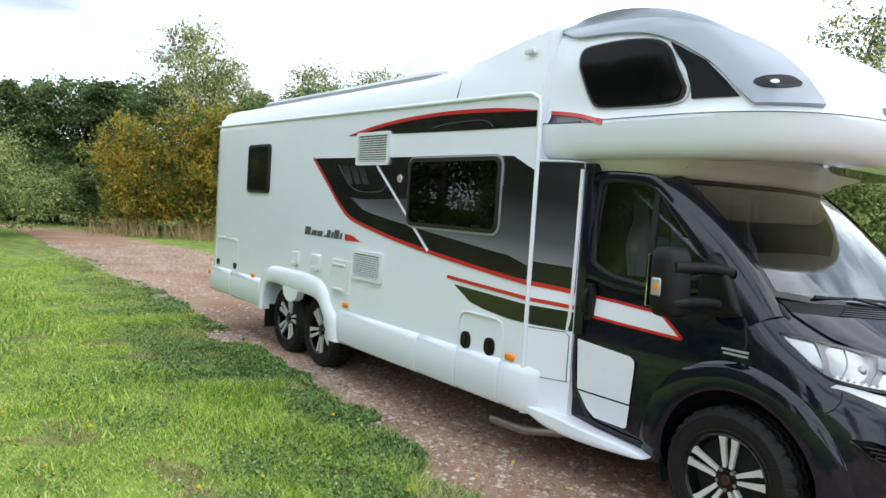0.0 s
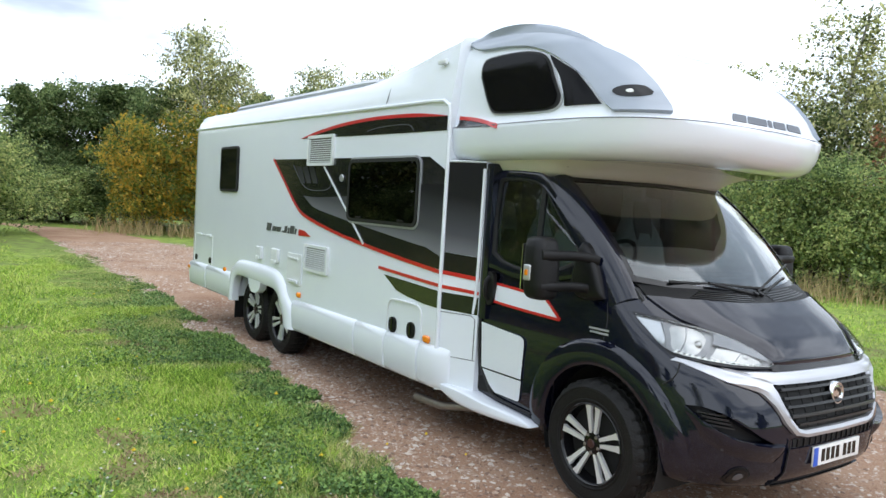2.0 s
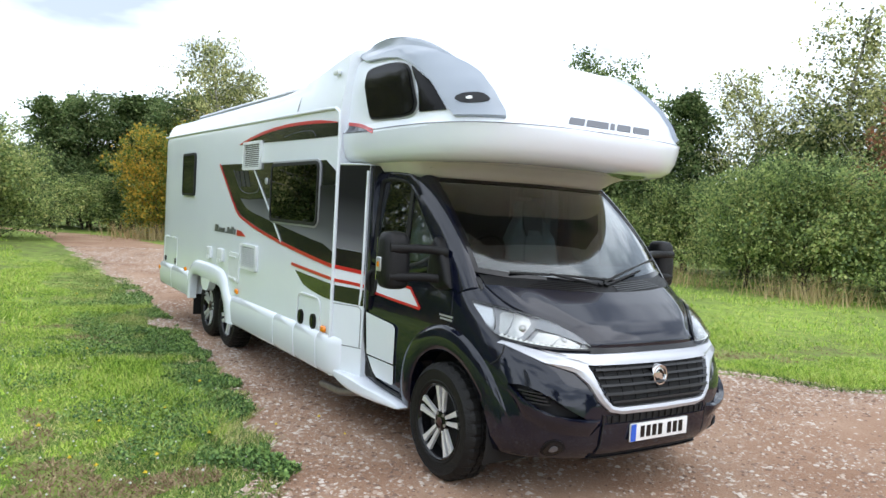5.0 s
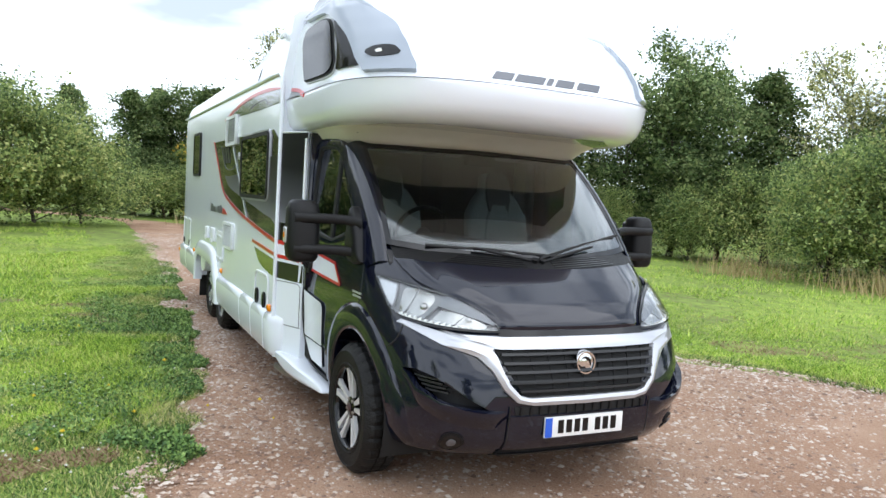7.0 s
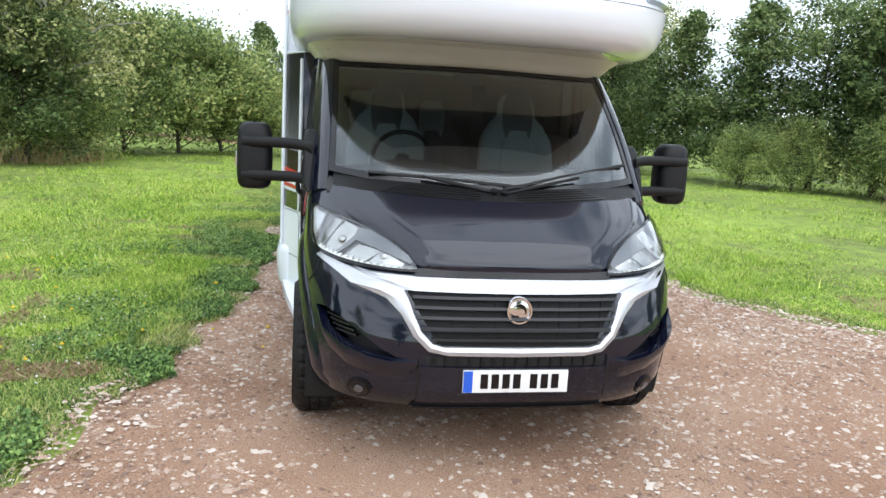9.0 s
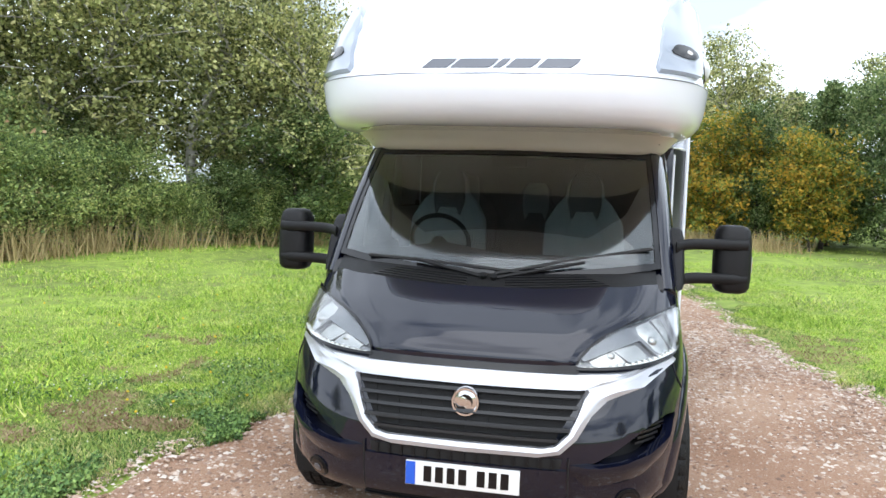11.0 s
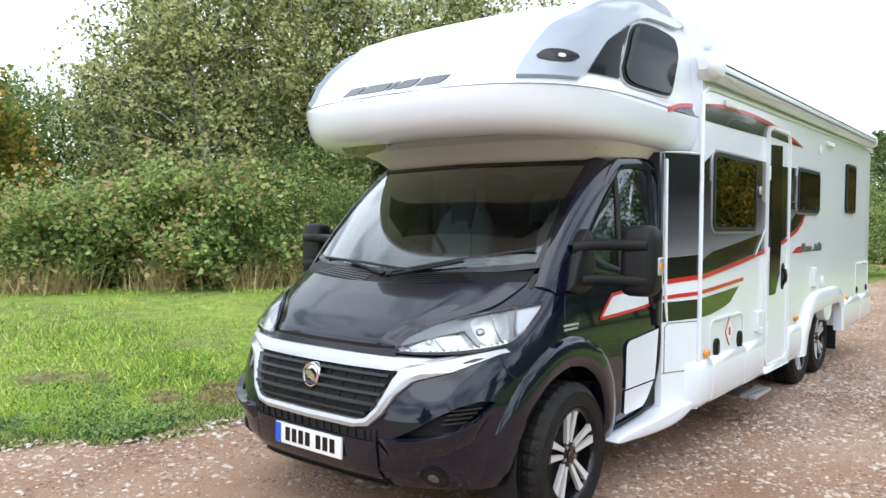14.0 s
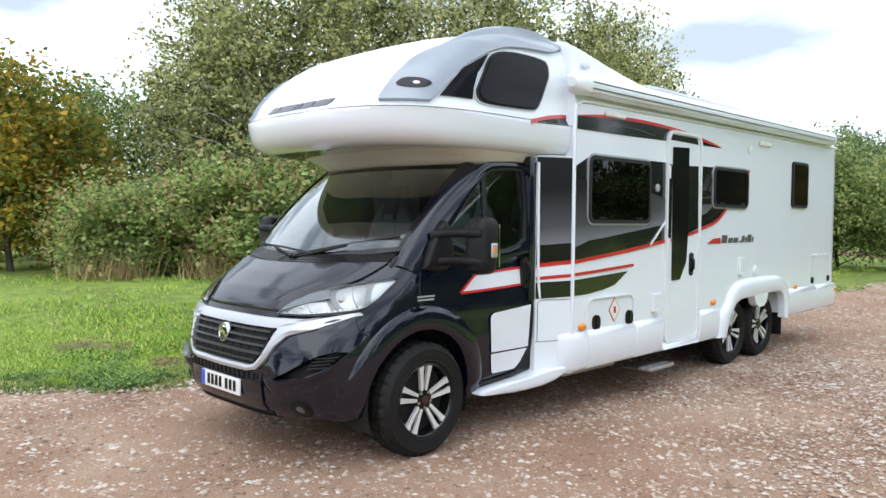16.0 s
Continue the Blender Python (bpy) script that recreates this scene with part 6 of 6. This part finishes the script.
proto("rust", 5, "rowan_tree", "small tree with rusty red autumn leaves", "tree", L_RUST, BARK, 5.0, 1.7, 7, 6000, 0.12, egg, 30, first=0.25)
proto("bramble", 2.3, "bramble_bush", "bramble thicket with reddish stems in tall dry grass", "bush", L_BRAMB, BARK, 2.3, 2.1, 8, 13000, 0.12, dome, 40, first=0.02)

rnd = random.Random(5)


def belt(kinds, places, wide=1.0):
    for i, (x, y, h) in enumerate(places):
        plant(kinds[i % len(kinds)], x, y, h, rnd.uniform(0, 6.28), wide * rnd.uniform(0.92, 1.12))


# end of the track, seen behind the motorhome
belt(("alder", "alder_b"), [(-36.5, -0.5, 6.6), (-36.3, 1.4, 6.3), (-36.0, 3.4, 7.1), (-35.2, 5.2, 7.0), (-33, 9.5, 7.2), (-31, 11.5, 7.0), (-38.5, -3.5, 6.8), (-40, -7.5, 6.5), (-37.6, 0.6, 6.9), (-37.2, 2.6, 6.6), (-36.4, 4.5, 7.2), (-34.5, 7.3, 7.3)], 1.15)
belt(("alder_b", "shrub", "alder"), [(-35.4, -0.4, 2.6), (-34.4, 0.9, 2.4), (-33.8, 2.4, 3.0), (-33.0, 4.2, 2.8), (-31.8, 6.2, 3.2), (-30.6, 8.2, 3.0), (-29.4, 10.2, 3.2), (-37.4, -3.0, 2.8), (-38.6, -5.6, 3.0)], 1.7)
belt(("birch", "birch_b"), [(-32.2, 6.0, 9.7), (-31.5, 7.8, 8.4), (-38.0, 15.0, 10), (-36.0, 18.0, 10.2)])
belt(("yellow",), [(-27.8, 2.9, 4.3), (-27.0, 5.2, 4.9), (-25.0, 8.4, 4.2)])
belt(("alder_b", "alder"), [(-26.4, 6.8, 5.4), (-27.2, 9.4, 6.8), (-25.2, 11.4, 6.5), (-23.4, 13.6, 6.8), (-24.5, 24.3, 10.0), (-28.5, 14.0, 7.5)])
# north side
belt(("alder", "alder_b"), [(-20.6, 14.6, 6.9), (-19.2, 16.4, 6.5), (-17.8, 17.8, 7.3), (-16.6, 19.0, 6.6), (-15.4, 20.2, 7.4), (-12.6, 22.2, 5.4), (-6.5, 24.5, 6.4), (-4.0, 25, 6.2)], 1.1)
belt(("birch_b", "alder_b"), [(-14.0, 21.4, 8.2), (-11.2, 23.2, 6.0)])
belt(("birch_b",), [(-10.3, 22.8, 10.0), (-8.6, 24.0, 9.6)])
belt(("shrub",), [(-9.6, 15.9, 3.4), (-8.0, 16.3, 3.7), (-6.0, 17.2, 3.3), (-18.6, 13.4, 2.0), (-3.5, 20, 3.2), (-16.0, 17.0, 2.6), (-14.2, 18.6, 3.2), (-12.4, 19.6, 2.7), (-10.8, 20.4, 3.2), (-8.4, 21.2, 3.0), (-18.4, 15.2, 2.4), (-5.0, 20.5, 3.4)])
belt(("rust",), [(-6.4, 19.0, 5.2)])
# south side: hedge, birch wood, brambles
belt(("shrub",), [(-26.5, -2.7, 3.2), (-25.6, -4.2, 4.0), (-24.6, -5.6, 4.6), (-23.4, -7.2, 4.6), (-21.8, -8.6, 4.2)])
belt(("birch", "birch_b"), [(-20.5, -9.4, 7.6), (-18.6, -9.6, 9.6), (-17.4, -8.6, 8.5), (-17.0, -11.4, 9.9), (-15.4, -12.4, 10.1), (-14.2, -14.4, 10.5), (-12.6, -15.6, 10.3), (-11.0, -16.8, 10.5), (-9.4, -17.8, 10.1), (-8.7, -18.8, 7.8), (-13.8, -18.2, 10.8), (-17.4, -14.8, 10.5), (-20.5, -13, 9.0), (-10.5, -20.5, 10.1)], 1.1)
belt(("alder_b",), [(-15.6, -9.9, 2.4), (-14.4, -13.4, 3.6), (-9.8, -16.0, 2.4), (-17.0, -8.2, 4.2)], 1.5)
belt(("shrub",), [(-10.6, -12.3, 2.6), (-9.0, -13.6, 3.0), (-12.6, -13.0, 1.9), (-14.6, -10.6, 1.7), (-13.4, -12.0, 2.7), (-18.5, -7.6, 2.4), (-11.6, -14.6, 3.8), (-16.4, -9.0, 2.0)])
belt(("bramble",), [(-7.9, -14.4, 2.6), (-6.6, -15.2, 1.7), (-5.3, -15.8, 2.3), (-4.3, -16.6, 1.5), (-9.8, -13.0, 1.6), (-8.6, -14.9, 2.9)], 1.1)
belt(("yellow",), [(-3.0, -20.0, 6.1), (-4.4, -20.6, 5.0)])
belt(("birch_b", "shrub"), [(-7.3, -27.2, 7.1), (-9.4, -26.5, 6.5), (-5.8, -24.5, 4.5), (-4.6, -28.0, 6.0), (-6.4, -21.6, 3.8)])
# unseen trees added behind the camera, only to darken reflections in paint and glass
belt(("alder", "birch", "alder_b"), [(2, -24, 7.5), (12, -19, 7.5), (20, -8, 5.8), (22, 5, 5.6), (16, 19, 6), (3, 27, 7), (26, 8, 6)], 1.3)
for ob, _ in protos.values():
    for o in list(ob.children_recursive) + [ob]:
        bpy.data.objects.remove(o)

# ---- tall dry grass at the wood's edge ----
rng = np.random.default_rng(31)


def blades(xy, h, w, rng, lean=0.35, base=-0.02):
    n = len(xy)
    a = rng.uniform(0, 6.283, n)
    hh = h * rng.uniform(0.5, 1.25, n)
    p = np.c_[xy, np.full(n, base)]
    side = np.c_[np.cos(a), np.sin(a), np.zeros(n)] * (w * rng.uniform(0.6, 1.3, n))[:, None]
    ln = rng.normal(size=(n, 2)) * lean * hh[:, None]
    tip = p + np.c_[ln, hh]
    return np.stack([p - side, p + side, tip], 1)


xy = []
for (ax, ay), (bx, by) in zip([(-18.5, -7.0), (-15.2, -9.4), (-12.2, -11.4), (-9.4, -11.6), (-6.4, -13.8)], [(-15.2, -9.4), (-12.2, -11.4), (-9.4, -11.6), (-6.4, -13.8), (-3.4, -15.4)]):
    f = rng.uniform(0, 1, 1500)
    clump = np.array([noise.noise((v * 7 + ax, 0.3, 0)) for v in f]) > 0.22
    f = f[clump]
    xy.append(np.c_[ax + (bx - ax) * f, ay + (by - ay) * f] + rng.normal(size=(len(f), 2)) * 0.35)
tall = raw_mesh("tall_grass", blades(np.concatenate(xy), 0.85, 0.014, rng, 0.32), 3, STRAW)
tagged(tall, "tall dry straw-coloured grass along the wood's edge", "grass", kind="stuff")
xy = []
for ax, ay, r, k in ((-27.5, 2.4, 1.3, 500), (-26.0, 4.8, 1.0, 600), (-24.2, 6.5, 1.2, 500), (-11, 14.5, 1.2, 300), (-7, 15.0, 1.4, 400)):
    xy.append(rng.normal(size=(k, 2)) * r * 0.6 + (ax, ay))
tall2 = raw_mesh("rough_grass", blades(np.concatenate(xy), 0.7, 0.012, rng, 0.3), 3, STRAW)
tagged(tall2, "rough pale grass tufts under the shrubs", "grass", kind="stuff")

# ---- grass of the meadow near the track ----
GRASSB = mat("grass_blades", [(0.108, 0.208, 0.03), (0.232, 0.395, 0.05), (0.371, 0.552, 0.07), (0.509, 0.629, 0.11), (0.541, 0.557, 0.188)], 0.65, scale=1.6, big=0.3, island=1.2, spec=0.2)
n = 560000
x = 4.5 - 24 * rng.beta(1.1, 2.0, n)
side = rng.uniform(0, 1, n) < 0.62
off = rng.exponential(2.6, n) - 0.16
y = np.where(side, southY(x) - off, northY(x) + off * 1.1)
dens = np.array([noise.noise((a * 0.7, b * 0.7, 2.0)) + 0.5 * noise.noise((a * 2.3, b * 2.3, 4.0)) for a, b in zip(x, y)])
bare = (dens < -0.34) | ((off < 0.06) & (dens < 0.12))
keep = ~bare & (off < 14)
x, y, dens = x[keep], y[keep], dens[keep]
h = 0.024 + 0.10 * np.clip(dens + 0.15, 0, 1) ** 1.4
g = blades(np.c_[x, y], 1.0, 0.0045, rng, 0.75, 0)
hs = h[:, None]
root = (g[:, 0] + g[:, 1]) / 2
g[:, 2] = root + (g[:, 2] - root) * hs
g[:, :, 2] += -0.012
VERGE = mat("verge_grass", [(0.053, 0.105, 0.029), (0.133, 0.23, 0.054), (0.233, 0.35, 0.081), (0.382, 0.46, 0.119), (0.594, 0.52, 0.25)], 0.65, scale=1.6, big=0.5, island=1.2, spec=0.2)
near = np.where(y < 0, southY(x) - y, y - northY(x)) + 1.6 * dens < np.where(y < 0, 1.0, 0.6)
verge = raw_mesh("verge_turf", g[near], 3, VERGE)
tagged(verge, "darker short weedy grass along the track's edge", "grass", kind="stuff")
turf = raw_mesh("turf", g[~near], 3, GRASSB)
tagged(turf, "short green meadow grass with clover", "grass", kind="stuff")

# coarser tufts further out over the meadow
n = 170000
x = rng.uniform(-26, 9, n)
off = rng.uniform(1.5, 17, n)
y = np.where(rng.uniform(0, 1, n) < 0.6, southY(x) - off, northY(x) + off)
dens = np.array([noise.noise((a * 0.45, b * 0.45, 8.0)) + 0.7 * noise.noise((a * 1.9, b * 1.9, 6.0)) for a, b in zip(x, y)])
k = dens > 0.12
tufts = raw_mesh("grass_tufts", blades(np.c_[x, y][k], 0.085, 0.009, rng, 0.6, 0), 3, GRASSB)
tagged(tufts, "uneven coarser tufts scattered over the meadow", "grass", kind="stuff")

# withered grass lying in the bare patches
n = 150000
x = 4 - 13 * rng.beta(1.1, 1.8, n)
off = rng.exponential(1.6, n) - 0.1
y = np.where(rng.uniform(0, 1, n) < 0.65, southY(x) - off, northY(x) + off)
dens = np.array([noise.noise((a * 0.7, b * 0.7, 2.0)) + 0.5 * noise.noise((a * 2.3, b * 2.3, 4.0)) for a, b in zip(x, y)])
k = dens < -0.30
WITHER = mat("withered_grass", [(0.16, 0.10, 0.06), (0.30, 0.21, 0.13), (0.42, 0.33, 0.2)], 0.9, scale=4, island=1.0, spec=0.1)
wither = raw_mesh("withered_grass", blades(np.c_[x, y][k], 0.03, 0.006, rng, 1.2, -0.004), 3, WITHER)
tagged(wither, "brown withered grass and litter in bare patches", "dead grass", kind="stuff")

# broad clover leaves low in the turf
n = 130000
x = 4 - 16 * rng.beta(1.2, 2.2, n)
off = np.where(rng.uniform(0, 1, n) < 0.4, rng.exponential(0.25, n), rng.exponential(0.9, n)) - 0.16
y = southY(x) - off
d = np.array([noise.noise((a * 1.1, b * 1.1, 12.0)) for a, b in zip(x, y)])
k = d > np.where(off < 0.35, -0.12, 0.1)
pts = np.c_[x[k], y[k], rng.uniform(0.005, 0.05, k.sum())]
CLOVER = mat("clover_leaves", [(0.055, 0.11, 0.036), (0.143, 0.25, 0.065), (0.264, 0.38, 0.107)], 0.6, scale=2, island=1.1, spec=0.2)
cl = raw_mesh("clover", leaves(pts, 0.028, rng, 0, 0.3), 4, CLOVER)
tagged(cl, "clover leaves spread through the short grass", "clover", kind="stuff")

# flowers
WHITEF = mat("clover_flower", (0.55, 0.55, 0.48), 0.8)
YELLOWF = mat("dandelion", (0.65, 0.45, 0.02), 0.7)


def heads(name, label, m, n, spots, size, z):
    v = []
    for _ in range(n):
        sx, sy, sr = spots[rng.integers(0, len(spots))]
        p = np.array([sx, sy, z]) + rng.normal(size=3) * (sr, sr, 0.008)
        s = size * rng.uniform(0.7, 1.3)
        o = [np.array(q) * s for q in ((1, 0, 0), (0, 1, 0), (-1, 0, 0), (0, -1, 0), (0, 0, 1), (0, 0, -0.6))]
        for a, b in ((0, 1), (1, 2), (2, 3), (3, 0)):
            v.append([p + o[a], p + o[b], p + o[4]])
            v.append([p + o[b], p + o[a], p + o[5]])
    ob = raw_mesh(name, np.array(v), 3, m)
    return tagged(ob, label, "flowers", kind="stuff")


heads("clover_flowers", "small white clover flowers dotted in the grass", WHITEF, 130, [(-2.6, -2.5, 0.5), (-1.2, -2.9, 0.4), (-4.5, -2.6, 0.8), (-0.6, -2.6, 0.35), (-6.5, -3.4, 1.0), (-1.8, -3.4, 0.6), (-3, 4.2, 0.5)], 0.009, 0.05)
heads("dandelion_flowers", "bright yellow dandelion flowers in the grass", YELLOWF, 46, [(-3.2, -3.6, 0.9), (-1.4, -2.6, 0.5), (-8, -4.0, 1.6), (-0.9, -4.4, 0.8), (-5.5, -6.5, 2.0)], 0.016, 0.06)

# ---- loose stones on the track ----
n = 130000
x = np.where(rng.uniform(0, 1, n) < 0.7, rng.uniform(-7, 4, n), rng.uniform(-22, -7, n))
f = rng.beta(0.8, 0.8, n)
s, t_ = southY(x), np.minimum(northY(x), 6.5)
y = s - 0.12 + (t_ - s + 0.24) * f
size = 0.0038 + rng.exponential(0.005, n)
size = np.minimum(size, 0.026)
oc = np.array([(1, 0, 0), (0, 1, 0), (-1, 0, 0), (0, -1, 0), (0, 0, 0.7), (0, 0, -0.4)], float)
fa = np.array([(0, 1, 4), (1, 2, 4), (2, 3, 4), (3, 0, 4)])
ang = rng.uniform(0, 6.283, n)
ca, sa = np.cos(ang), np.sin(ang)
v = oc[None] * (1 + rng.uniform(-0.35, 0.35, (n, 6, 3)))
v = v * size[:, None, None] * np.array([1.35, 0.95, 0.8])
vx = v[..., 0] * ca[:, None] - v[..., 1] * sa[:, None] + x[:, None]
vy = v[..., 0] * sa[:, None] + v[..., 1] * ca[:, None] + y[:, None]
v = np.stack([vx, vy, v[..., 2] + 0.006], -1)
me = bpy.data.meshes.new("pebbles")
fi = (fa[None] + (np.arange(n) * 6)[:, None, None]).reshape(-1, 3)
me.vertices.add(n * 6)
me.vertices.foreach_set("co", v.astype(np.float32).ravel())
me.loops.add(len(fi) * 3)
me.loops.foreach_set("vertex_index", fi.astype(np.int32).ravel())
me.polygons.add(len(fi))
me.polygons.foreach_set("loop_start", np.arange(0, len(fi) * 3, 3, dtype=np.int32))
me.update(calc_edges=True)
me.materials.append(STONE)
tagged(new("pebbles", me), "loose pale and reddish pebbles on the track", "stones", kind="stuff")
